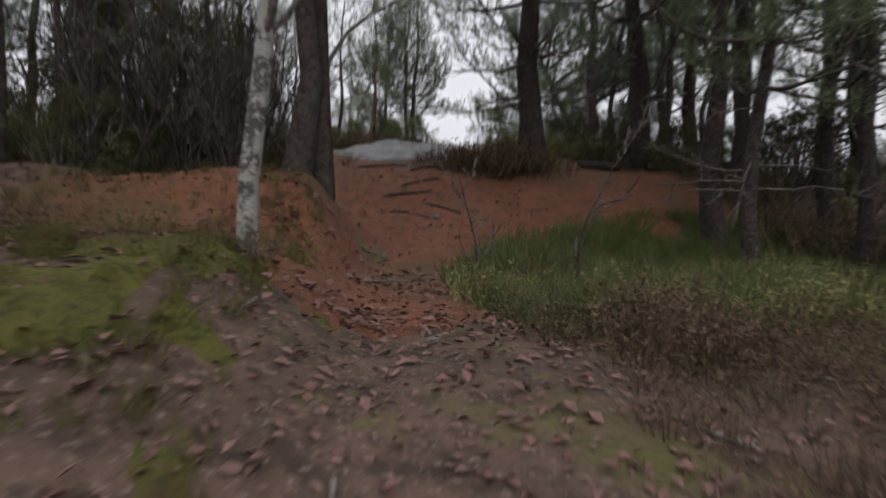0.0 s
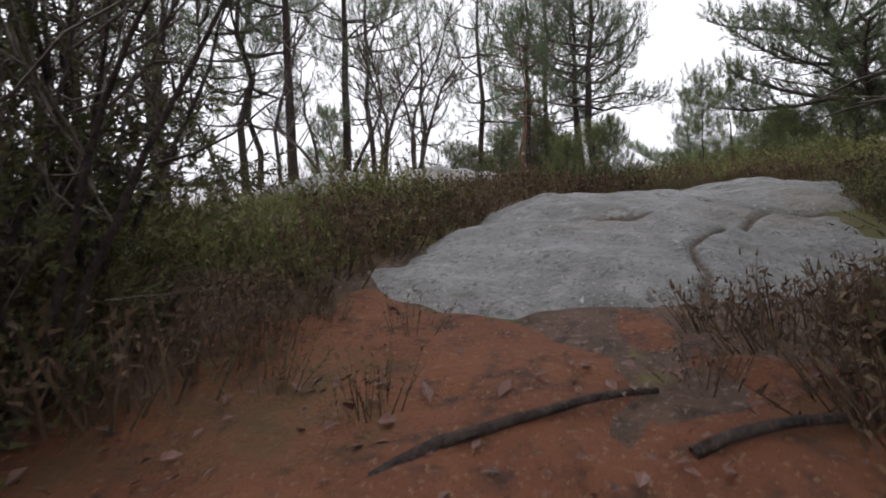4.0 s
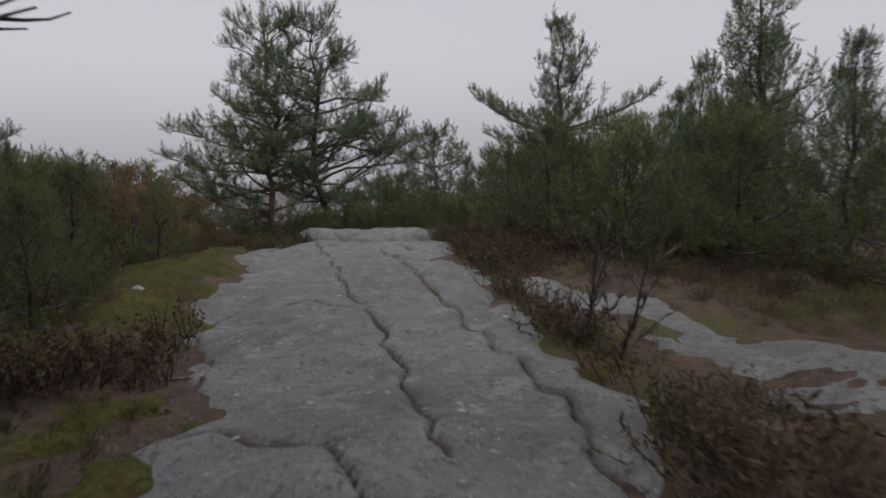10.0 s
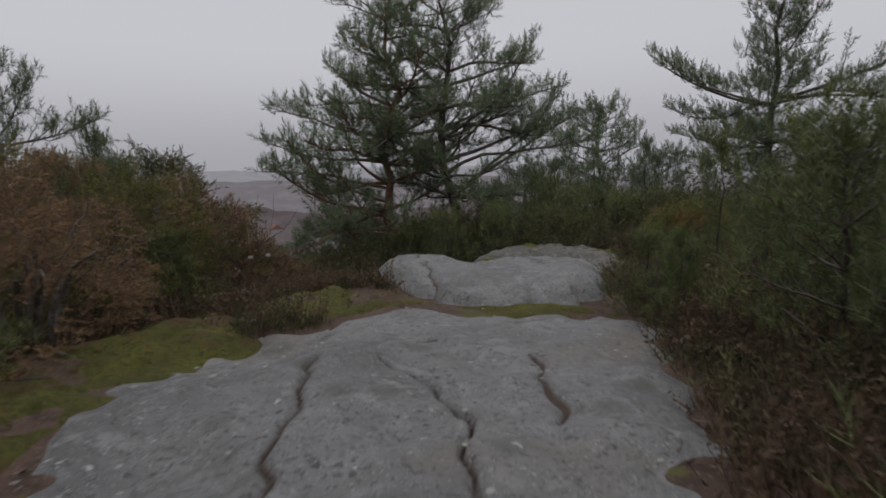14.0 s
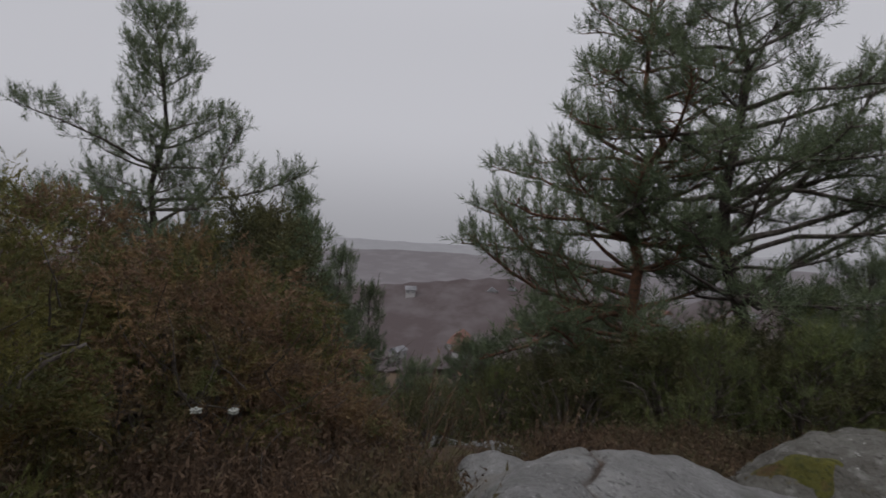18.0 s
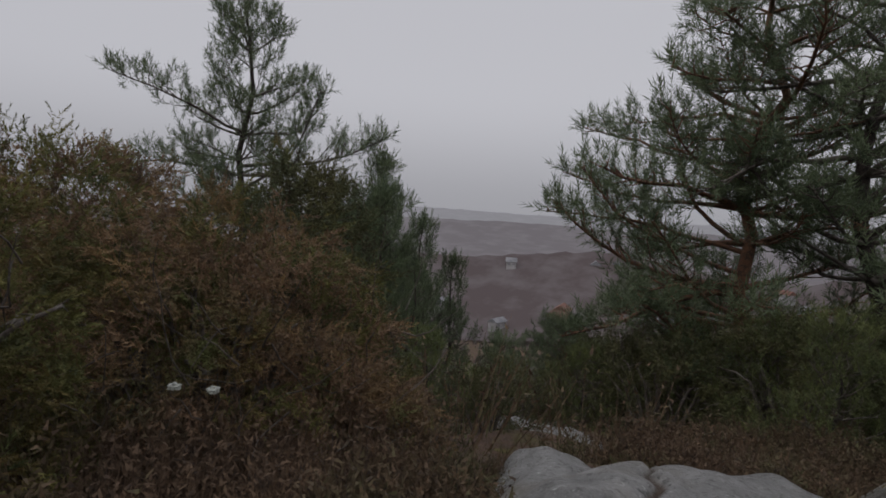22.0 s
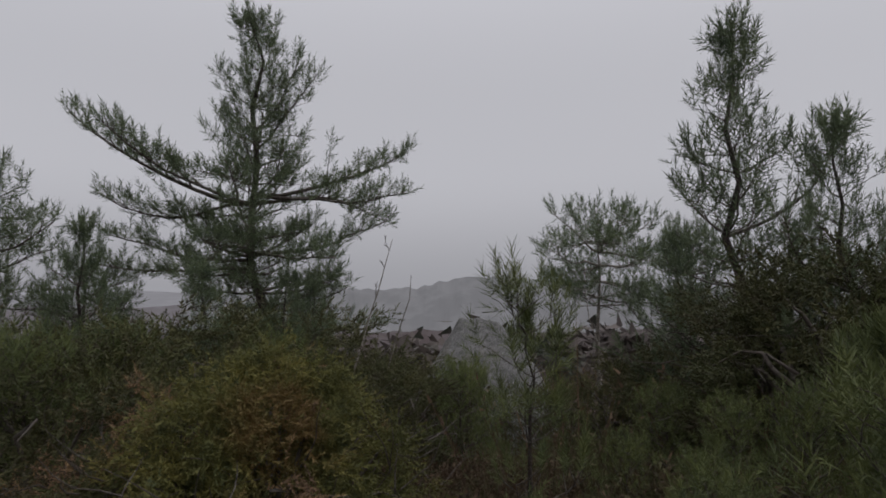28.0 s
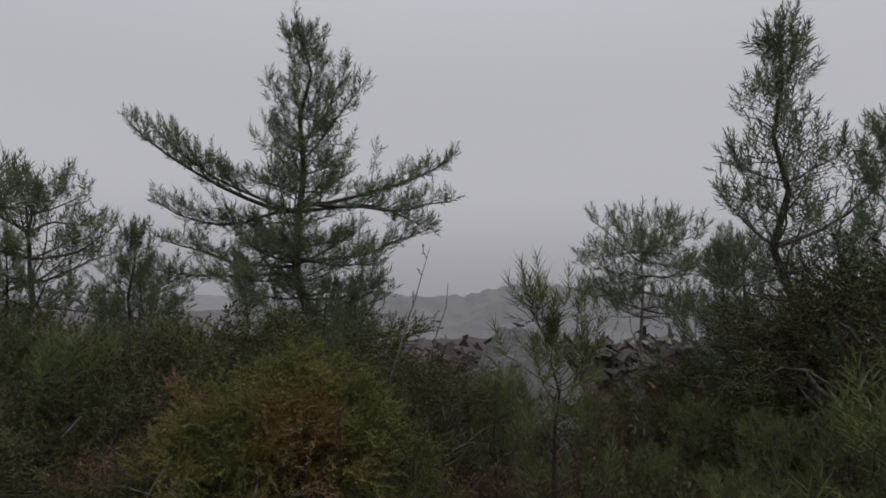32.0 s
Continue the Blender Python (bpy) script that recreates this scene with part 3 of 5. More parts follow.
def swell(poly, gx, gy, rise, edge, dome, seed, level=None):
    """How far a rock's face stands above the ground, and the distance to its rim."""
    sd = inside(poly, gx, gy) + 0.06 * wave(gx, gy, 0.8, seed + 3) + 0.02 * wave(gx, gy, 0.3, seed + 4)
    if level is not None:
        return (level - 0.05 * (gy - 28) - 0.1 * np.abs(gx - 4.7) - ground_z(gx, gy)) * (np.clip(sd + 0.12, 0, edge) / edge) ** 0.55 - 0.03, sd
    return rise * np.tanh(sd / edge) - 0.02 + dome * np.clip(sd / 1.2, 0, 1) ** 0.7, sd


def rock(name, poly, label, rise=0.12, edge=0.25, step=0.07, cracks=(), dome=0.0, rough=0.02, seed=1, mat=None, on=None, strata=0.0, level=None):
    """Bare rock that rises out of the ground inside an outline; cracks: (line, width, depth) cut into it. on: the rock it lies on."""
    px, py = [p[0] for p in poly], [p[1] for p in poly]
    xs, ys = np.arange(min(px) - 0.3, max(px) + 0.3, step), np.arange(min(py) - 0.3, max(py) + 0.3, step)
    gx, gy = np.meshgrid(xs, ys)
    up, sd = swell(poly, gx, gy, rise, edge, dome, seed, level)
    z = ground_z(gx, gy) + up + (swell(gx=gx, gy=gy, **on)[0] if on else 0)
    if strata:
        # low broken steps along the grain of the stone
        level = (gx * 0.45 + gy * 0.9) * 3.2 + 0.55 * wave(gx, gy, 1.3, seed + 6) + 0.2 * wave(gx, gy, 0.4, seed + 7)
        z += strata * (np.abs((level % 1) - 0.3) ** 0.6 - 0.5)
    z += rough * (wave(gx, gy, 0.55, seed) + 0.5 * wave(gx, gy, 0.23, seed + 1) + 1.6 * wave(gx, gy, 1.9, seed + 2))
    soil = np.zeros(gx.shape)
    for line, width, depth in cracks:
        d = line_dist(line, gx + 0.03 * wave(gx, gy, 0.4, 9), gy + 0.03 * wave(gx, gy, 0.5, 8))
        w2 = width * (0.7 + 0.25 * wave(gx, gy, 0.8, 12))
        z -= depth * np.exp(-((d / np.maximum(w2, 0.012)) ** 2))
        soil = np.maximum(soil, np.exp(-((d / (0.8 * np.maximum(w2, 0.014))) ** 2)))
    w = len(xs)
    j, i = np.meshgrid(np.arange(len(ys) - 1), np.arange(w - 1), indexing="ij")
    a = (j * w + i).ravel()
    keep = sd.ravel()[a] > -0.35
    q = np.stack([a, a + 1, a + w + 1, a + w], 1)[keep]
    used = np.unique(q)
    back = np.zeros(gx.size, np.int64)
    back[used] = np.arange(len(used))
    ob = mesh_object(name, np.stack([gx, gy, z], -1).reshape(-1, 3)[used], back[q], mat or M_ROCK, smooth=True)
    ob.data.attributes.new("soil", "FLOAT", "POINT").data.foreach_set("value", soil.ravel()[used].astype(np.float32))
    return tagged(ob, label, "rock")

# ---- bare rock and moss ----
SLAB_1 = [(-0.35, 2.6), (-0.62, 2.3), (-0.56, 1.84), (-0.2, 1.8), (0.5, 1.72), (1.2, 1.85), (1.8, 2.1), (2.15, 2.6), (2.25, 3.2), (2.4, 3.7), (2.75, 4.4), (3.05, 5.4), (3.1, 6.0), (2.9, 6.75), (2.5, 6.5), (2.15, 5.6), (1.75, 5.05), (1.2, 4.75), (0.56, 4.62), (0.0, 3.97), (-0.12, 3.46), (-0.32, 2.96)]
STEP_STONE = [(-0.42, 1.4), (-0.2, 1.22), (0.12, 1.3), (0.2, 1.55), (-0.05, 1.7), (-0.35, 1.62)]
SLAB_LEFT = [(-4.5, 7.6), (-3.2, 7.2), (-1.7, 6.3), (-0.9, 6.4), (-0.15, 6.0), (0.15, 6.1), (0.3, 6.8), (0.38, 7.4), (0.2, 8.2), (-0.4, 9.3), (-2.0, 9.8), (-4.5, 9.6)]
SLAB_2 = [(1.85, 6.95), (2.2, 6.95), (2.35, 7.5), (2.5, 7.8), (2.7, 8.15), (2.5, 8.5), (2.5, 9.2), (2.7, 9.6), (3.05, 9.75), (3.2, 10.2), (3.28, 10.9), (3.25, 11.4), (2.8, 11.35), (2.6, 10.9), (2.5, 10.5), (2.05, 10.35), (1.75, 9.8), (1.7, 9.3), (1.4, 8.8), (1.1, 8.55), (0.4, 8.5), (-0.6, 8.65), (-0.6, 8.0), (0.9, 7.6), (1.1, 7.95), (1.35, 7.9), (1.55, 7.95), (1.55, 7.6), (1.7, 7.35)]
RIDGE = [(2.75, 11.65), (3.2, 11.5), (3.65, 12.0), (3.92, 12.7), (4.35, 13.6), (4.75, 14.8), (4.9, 15.5), (4.82, 16.4), (4.8, 17.7), (4.78, 18.5), (4.8, 19.5), (4.98, 20.7), (5.0, 22.6), (4.4, 22.75), (3.3, 22.7), (2.3, 21.9), (1.9, 20.9), (2.2, 19.75), (2.45, 19.0), (2.5, 18.2), (2.42, 17.5), (2.66, 16.5), (2.72, 15.8), (2.95, 15.5), (2.9, 14.6), (3.05, 13.6), (3.1, 12.6), (2.85, 12.2)]
SLAB_RIGHT = [(5.0, 18.3), (5.4, 18.2), (5.7, 17.3), (6.05, 16.6), (6.4, 15.9), (6.9, 15.0), (6.6, 14.2), (5.9, 14.3), (5.6, 15.0), (5.65, 15.7), (5.5, 16.2), (5.2, 16.6), (5.05, 17.4)]
LOOKOUT = [(3.35, 22.9), (3.2, 23.35), (2.98, 23.76), (2.69, 24.15), (2.2, 24.9), (1.75, 25.6), (1.35, 26.25), (1.6, 26.6), (2.14, 26.66), (2.6, 26.76), (3.1, 26.8), (3.5, 26.8), (4.1, 26.95), (4.7, 26.8), (5.0, 26.3), (5.2, 25.4), (5.15, 24.8), (5.05, 24.06), (4.89, 23.36), (4.7, 22.95)]
LEDGE = [(3.3, 27.0), (3.17, 27.4), (3.25, 28.0), (3.53, 28.6), (4.01, 28.95), (4.77, 29.3), (5.45, 29.4), (5.95, 28.9), (5.95, 28.2), (6.05, 27.7), (5.95, 26.9), (5.68, 26.1), (5.3, 26.15), (5.05, 26.8), (4.4, 27.15), (3.8, 27.1)]
BALD = [(13.9 + u * 0.64 + w * 0.77, 33.1 - u * 0.77 + w * 0.64) for u, w in ((-1.75, 0.1), (-1.3, -0.8), (-0.3, -1.25), (0.7, -1.1), (1.5, -0.6), (1.6, 0.4), (1.0, 1.3), (-0.4, 1.5), (-1.4, 1.0))]
ROCKS = [SLAB_1, STEP_STONE, SLAB_LEFT, SLAB_2, RIDGE, SLAB_RIGHT, LOOKOUT, LEDGE, BALD]

rock("rock_slab", SLAB_1, "weathered grey granite slab with soil-filled cracks beside heather", rise=0.09, step=0.019, seed=11,
     cracks=[([(0.5, 4.6), (1.0, 4.3), (1.22, 3.75), (1.34, 3.42)], 0.022, 0.04), ([(1.34, 3.42), (1.5, 3.2), (1.8, 3.15), (2.3, 3.3)], 0.075, 0.05), ([(1.64, 3.1), (1.26, 2.78), (0.98, 2.4), (0.85, 1.8)], 0.042, 0.035),
             ([(0.1, 2.9), (0.6, 2.75), (0.9, 2.85)], 0.020, 0.02), ([(1.4, 4.6), (1.9, 4.5), (2.4, 4.4)], 0.024, 0.025)])
rock("flat_stone", STEP_STONE, "small flat grey stone sunk in the path soil", rise=0.05, edge=0.1, step=0.04, seed=21)
rock("rock_slab", SLAB_LEFT, "broad low granite outcrop with pale lichen among heather", rise=0.2, edge=0.4, step=0.05, seed=31, dome=0.24,
     cracks=[([(-3, 7.9), (-1.6, 7.2), (0.2, 7.0)], 0.03, 0.03), ([(-2.5, 8.8), (-1, 8.2), (0.1, 8.0)], 0.03, 0.04)])
rock("rock_slab", SLAB_2, "worn grey granite slab of the path with thin cracks", rise=0.068, step=0.019, seed=41,
     cracks=[([(1.55, 8.0), (1.68, 8.37), (1.87, 8.52), (2.08, 8.61), (2.45, 8.5)], 0.03, 0.05), ([(1.95, 7.7), (2.2, 7.6), (2.4, 7.75)], 0.02, 0.02), ([(2.2, 9.6), (2.6, 9.9), (3.0, 9.9)], 0.02, 0.03), ([(2.3, 10.6), (2.8, 10.7)], 0.03, 0.03)])
rock("rock_ridge", RIDGE, "long grey granite ridge with lengthwise cracks and lichen spots", rise=0.1, edge=0.3, step=0.019, seed=51,
     cracks=[([(3.1, 20.6), (3.3, 19.4), (3.46, 18.4), (3.64, 17.3), (3.76, 16.9), (3.92, 15.6), (4.0, 14.7)], 0.022, 0.04),
             ([(3.35, 20.75), (3.7, 20.5), (3.9, 20.0), (4.02, 19.2), (4.11, 18.5), (4.21, 18.0), (4.35, 17.0), (4.45, 16.2), (4.55, 15.2), (4.45, 14.0)], 0.02, 0.05),
             ([(2.4, 16.95), (2.8, 17.07), (3.2, 17.05), (3.79, 16.7)], 0.022, 0.035), ([(2.7, 15.1), (3.2, 15.12), (3.6, 14.9), (3.85, 14.25), (4.1, 13.9)], 0.024, 0.04), ([(3.94, 19.4), (4.19, 19.28), (4.5, 19.0)], 0.024, 0.04),
             ([(4.2, 21.0), (4.28, 20.4), (4.3, 20.1)], 0.030, 0.035), ([(3.0, 13.4), (3.35, 13.3), (3.56, 13.1), (3.9, 12.95)], 0.032, 0.04), ([(2.9, 12.1), (3.3, 12.2), (3.7, 12.35)], 0.02, 0.03),
             ([(2.75, 19.2), (2.85, 18.8)], 0.02, 0.03), ([(2.6, 16.9), (2.95, 16.0), (3.0, 15.2)], 0.02, 0.03), ([(2.3, 21.0), (3.2, 20.9), (3.6, 21.4)], 0.020, 0.02)])
rock("rock_slab", SLAB_RIGHT, "low brown-stained granite outcrop below the ridge", rise=0.1, edge=0.4, step=0.07, seed=61, cracks=[([(5.2, 16.4), (5.9, 15.4), (6.6, 14.4)], 0.03, 0.04)])
rock("rock_slab", LOOKOUT, "grey granite lookout slab speckled with pale lichen", rise=0.25, edge=0.16, step=0.02, seed=71, dome=0.03,
     cracks=[([(2.2, 26.9), (2.35, 26.2), (2.8, 25.2), (3.0, 24.6), (3.25, 23.6), (3.35, 23.1)], 0.030, 0.045), ([(4.14, 25.7), (4.25, 25.2), (4.45, 24.65)], 0.038, 0.045), ([(3.4, 24.2), (4.0, 24.6), (4.3, 24.4)], 0.016, 0.02)])
LEDGE_FORM = dict(poly=LEDGE, rise=0.2, edge=0.6, dome=0.0, seed=81, level=4.38)
rock("rock_ledge", label="rounded layered granite ledge with moss in its hollows", step=0.022, rough=0.024, strata=0.05, mat=M_ROCK_MOSSY, **LEDGE_FORM,
     cracks=[([(3.6, 28.5), (4.6, 28.2), (5.6, 27.6)], 0.05, 0.05), ([(4.6, 28.9), (5.6, 28.5), (6.3, 28.2)], 0.03, 0.04)])
rock("bald_rock", BALD, "pale bald granite knoll rising among dark bushes", rise=0.5, edge=0.8, step=0.08, seed=91, dome=1.9, rough=0.05, cracks=[([(15, 33.5), (16, 33.2), (17.2, 33.9)], 0.1, 0.1)])
for x, y, r in ((-0.9, 29.7, 0.6), (-2.2, 31.9, 0.8), (0.3, 28.9, 0.5), (1.4, 30.6, 0.5)):
    n = 9
    ring = [(x + r * math.cos(k * 6.283 / n) * random.uniform(0.8, 1.15), y + 0.6 * r * math.sin(k * 6.283 / n) * random.uniform(0.8, 1.15)) for k in range(n)]
    rock("boulder", ring, "grey granite boulder half sunk in brown heath", rise=0.14, edge=0.2, step=0.06, seed=int(100 + x * 7), dome=0.14)
    ROCKS.append(ring)

MOSS = [
    [(1.3, 16.4), (2.3, 16.2), (2.75, 17.0), (2.8, 18.4), (2.6, 19.8), (2.2, 21.6), (1.5, 22.6), (0.7, 22.3), (1.0, 20.5), (1.2, 19)],
    [(1.3, 22.5), (2.5, 22.3), (3.1, 22.9), (2.9, 23.6), (2.4, 24.2), (1.7, 23.9)],
    [(0.9, 9.8), (1.7, 9.6), (2.3, 10.9), (2.8, 11.6), (3.2, 12.6), (3.2, 13.6), (3.1, 14.8), (2.9, 15.8), (2.0, 15.6), (1.7, 13.6), (1.4, 12.4), (0.8, 11.2)],
    [(-1.4, 10.0), (0.6, 9.8), (0.7, 11.2), (-1.2, 11.6)],
    [(4.5, 14.6), (4.75, 14.4), (5.0, 15.2), (5.05, 16.2), (4.85, 16.6), (4.7, 15.8)],
    [(2.3, 28.2), (2.7, 28.0), (3.0, 28.3), (2.8, 28.6), (2.4, 28.6)],
    [(5.75, 28.6), (5.85, 27.8), (6.2, 27.6), (6.7, 28.0), (6.5, 28.6), (6.1, 28.9)],
    [(-1.0, -5.6), (-0.5, -5.4), (-0.45, -4.2), (-0.6, -3.2), (-1.2, -3.4), (-1.4, -4.6)],
    [(-2.0, -6.5), (-0.95, -6.3), (-0.85, -5.4), (-1.2, -4.7), (-2.2, -4.9)],
    [(0.05, -0.75), (0.3, -0.9), (0.5, -0.5), (0.55, 0.1), (0.35, 0.45), (0.12, 0.2), (0.1, -0.3)],
    [(3.6, 22.4), (4.5, 22.3), (4.9, 22.9), (4.2, 23.2)],
    [(-0.7, 2.9), (-0.2, 2.7), (0.4, 4.0), (0.5, 4.5), (-0.2, 4.2)],
]
for k, m in enumerate(MOSS):
    rock("moss_patch", m, "soft yellow-green moss patch with brown tips on thin soil", rise=0.07 if m[0] == (0.05, -0.75) else 0.035, edge=0.25, step=0.06, seed=200 + 7 * k, rough=0.026, mat=M_MOSS)
LITTER = [(-2.7, -4.3), (-0.8, -4.6), (0.05, -4.5), (0.35, -3.7), (0.7, -3.1), (1.4, -2.9), (2.6, -2.6), (4.2, -2.0), (4.9, 0.6), (4.6, 2.3), (2.8, 2.2), (2.4, 1.5), (1.3, 1.75), (0.3, 1.65), (-0.6, 2.2), (-1.6, 1.4), (-1.9, -0.2), (-2.6, -1.6)]
tagged(rock("needle_litter", LITTER, "bed of red-brown pine needles covering the path", rise=0.055, edge=0.4, step=0.08, seed=301, rough=0.012, mat=M_LITTER), category="ground", kind="structure")
STONE = [(-0.41, -4.42), (-0.1, -4.52), (0.03, -4.38), (-0.05, -4.2), (-0.37, -4.22)]
rock("flat_stone", STONE, "low grey stone across the forest path", rise=0.025, edge=0.08, step=0.03, seed=23)
NEEDLE_BED = [(-2.4, 9.9), (0.4, 9.3), (1.6, 9.4), (2.4, 10.7), (3.0, 11.7), (3.2, 12.8), (3.1, 14.2), (1.6, 14.0), (-0.6, 13.0), (-2.4, 12.2)]
tagged(rock("needle_litter", NEEDLE_BED, "brown needle litter under the old pines", rise=0.02, edge=0.4, step=0.09, seed=311, rough=0.008, mat=M_BED), category="ground", kind="structure")
for ring in ([(3.7, 27.75), (4.05, 27.75), (4.4, 28.3), (4.5, 28.65), (4.2, 28.6), (3.85, 28.2)], [(5.25, 27.95), (5.45, 27.45), (5.7, 27.4), (5.7, 27.8), (5.5, 28.0)], [(3.55, 27.3), (3.75, 27.25), (3.8, 27.4), (3.6, 27.45)]):
    rock("moss_patch", ring, "yellow-green moss in a hollow of the ledge", rise=0.05, edge=0.18, step=0.03, seed=331, rough=0.02, mat=M_MOSS, on=LEDGE_FORM)

# ---- the valley in the mist ----
def backdrop(name, base, light, dist, height, label, seed, az0, az1, low):
    """A far ridge: an upright band of land beyond the hill, its haze put into the colour."""
    m = bpy.data.materials.new(name)
    m.use_nodes = True
    nt = m.node_tree
    b = nt.nodes["Principled BSDF"]
    # both tones already hold the haze; there is no real mist
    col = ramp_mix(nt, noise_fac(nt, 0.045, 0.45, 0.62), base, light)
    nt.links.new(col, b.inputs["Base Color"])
    # the land glows faintly in its own colour, as misted distance
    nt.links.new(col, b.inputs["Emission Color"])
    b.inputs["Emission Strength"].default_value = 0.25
    b.inputs["Roughness"].default_value = 1.0
    b.inputs["Specular IOR Level"].default_value = 0.0
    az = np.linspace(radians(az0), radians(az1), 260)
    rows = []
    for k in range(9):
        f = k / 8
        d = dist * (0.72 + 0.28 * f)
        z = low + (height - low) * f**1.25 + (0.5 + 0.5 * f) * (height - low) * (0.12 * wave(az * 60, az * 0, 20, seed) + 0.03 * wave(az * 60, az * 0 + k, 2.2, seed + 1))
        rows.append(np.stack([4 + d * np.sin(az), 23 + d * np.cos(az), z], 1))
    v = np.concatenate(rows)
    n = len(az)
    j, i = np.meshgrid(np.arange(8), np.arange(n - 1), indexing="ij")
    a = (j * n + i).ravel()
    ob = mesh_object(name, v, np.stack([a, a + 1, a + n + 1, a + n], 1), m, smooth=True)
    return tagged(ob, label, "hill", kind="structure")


# haze painted as tone: darkest valley floor, palest far ridge
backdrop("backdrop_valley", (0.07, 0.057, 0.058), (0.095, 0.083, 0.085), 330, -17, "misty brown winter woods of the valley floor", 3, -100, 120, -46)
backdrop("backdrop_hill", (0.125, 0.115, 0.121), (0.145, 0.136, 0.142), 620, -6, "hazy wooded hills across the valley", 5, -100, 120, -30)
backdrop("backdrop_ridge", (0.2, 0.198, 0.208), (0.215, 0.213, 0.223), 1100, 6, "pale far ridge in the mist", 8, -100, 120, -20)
backdrop("backdrop_east", (0.15, 0.15, 0.155), (0.175, 0.175, 0.18), 480, 11, "hazy grey wooded hill beyond the knoll", 14, 22, 120, -40)

M_WALL = material("far_house_wall", [(0.32, 0.31, 0.31), ((0.24, 0.235, 0.235), 0.4, 0.4, 0.6)], rough=0.9)
M_ROOF = material("far_tile_roof", [(0.17, 0.085, 0.065), ((0.13, 0.075, 0.06), 0.3, 0.4, 0.6)], rough=0.9)
M_ROOF_GREY = material("far_grey_roof", [(0.2, 0.2, 0.21), ((0.14, 0.14, 0.15), 0.3, 0.4, 0.6)], rough=0.9)


def house(x, y, z, w, d, h, turn, roof):
    t = thing("house", x, y, z, "small pale house with a " + ("red tiled" if roof is M_ROOF else "grey") + " roof", "house", "houses in the valley", turn)
    bm = bmesh.new()
    bmesh.ops.create_cube(bm, size=1, matrix=Matrix.Translation((0, 0, h / 2 - 1)) @ Matrix.Diagonal((w, d, h + 2, 1)))
    me = bpy.data.meshes.new("wall")
    bm.to_mesh(me)
    bm.free()
    me.materials.append(M_WALL)
    new("wall", me).parent = t
    o, e = 0.5, h - 0.1
    v = [(-w / 2 - o, -d / 2 - o, e), (w / 2 + o, -d / 2 - o, e), (w / 2 + o, d / 2 + o, e), (-w / 2 - o, d / 2 + o, e), (-w / 2 - o, 0, h + d * 0.38), (w / 2 + o, 0, h + d * 0.38)]
    mesh_object("roof", np.array(v), [(0, 1, 5, 4), (2, 3, 4, 5), (0, 4, 3), (1, 2, 5), (3, 2, 1, 0)], roof, t)
    for k in (-0.25, 0.25):
        for s in (-1, 1):
            q = s * (d / 2 + 0.02)
            mesh_object("window", np.array([(k * w - 0.7, q, h * 0.3), (k * w + 0.7, q, h * 0.3), (k * w + 0.7, q, h * 0.65), (k * w - 0.7, q, h * 0.65)]), [(0, 1, 2, 3)], M_ROOF_GREY, t)


hr = np.random.default_rng(77)
for k in range(36):
    az, d = radians(hr.uniform(-62, 14)), hr.uniform(243, 322)
    house(4 + d * math.sin(az), 23 + d * math.cos(az), -46 + 29 * max(0.0, (d / 330 - 0.72) / 0.28) ** 1.25, hr.uniform(4, 8), hr.uniform(4, 6), hr.uniform(1.8, 3), hr.uniform(0, 3.1), M_ROOF if k % 7 == 0 else M_ROOF_GREY)
for d, w in ((266, 11), (258, 9), (252, 8)):
    house(4 - d * 0.527, 21 + d * 0.85, -46 + 29 * (d / 330 - 0.72) / 0.28 * 0.8, w, 7, 3, 0.4 + w, M_ROOF)
for x, y, h in ((420, 370, 26), (445, 366, 24)):
    t = thing("radio_mast", x, y, -8, "thin grey mast on a far hill", "mast", "masts on the hill")
    w = Wood(6)
    w.tube([(0, 0, 0), (0, 0, h)], [0.5, 0.25])
    w.make("pole", M_ROOF_GREY, t)
# bare woods on the slopes below, their colour lightened to imitate haze
M_HAZY_WOODS = material("hazy_winter_woods", [(0.1, 0.084, 0.078), ((0.13, 0.112, 0.105), 0.08, 0.44, 0.6), ((0.075, 0.085, 0.068), 0.13, 0.54, 0.6)], rough=0.95)
wr = np.random.default_rng(83)
crowns = []
for _ in range(4):
    q = wr.normal(size=(64, 3))
    q *= (wr.uniform(0.3, 1, 64) / np.linalg.norm(q, axis=1))[:, None]
    q = q * np.array([1.7, 1.7, 2.3]) + np.array([0, 0, 3.6])
    tri = (q[:, None] + wr.normal(size=(64, 3, 3)) * np.array([0.42, 0.42, 0.3])).reshape(-1, 3)
    crowns.append(np.concatenate([tri, np.array([[-0.12, 0, 0], [0.12, 0, 0], [0, 0, 3.5], [0, -0.12, 0], [0, 0.12, 0], [0, 0, 3.5]])]))
az, dist = wr.uniform(radians(-95), radians(110), 5200), 34 + 215 * wr.random(5200) ** 1.3
wx, wy = 4 + dist * np.sin(az), 23 + dist * np.cos(az)
wz = ground_z(wx, wy)
ok = wz + 6.5 < 5.2 - np.where(az < 0.25, 0.13, 0.03) * dist
scatter_stuff("hazy_winter_woods", crowns, np.column_stack([wx, wy, wz])[ok], M_HAZY_WOODS, "bare brown winter woods with a few pines", "woods", 84, 0.75, 1.25, 0.05)

# ---- trees ----
def cone(f):
    return 1.0 - 0.86 * f


def bell(f):
    return 0.75 + 0.5 * math.sin(min(f * 2.2, 1) * 1.57) * (1 - f) - 0.55 * f


def flat_top(f):
    return 0.55 + 0.75 * math.sin(f * 2.6) * 0.9 - 0.25 * f


DARK = "tall dark pine with a bare lower trunk"
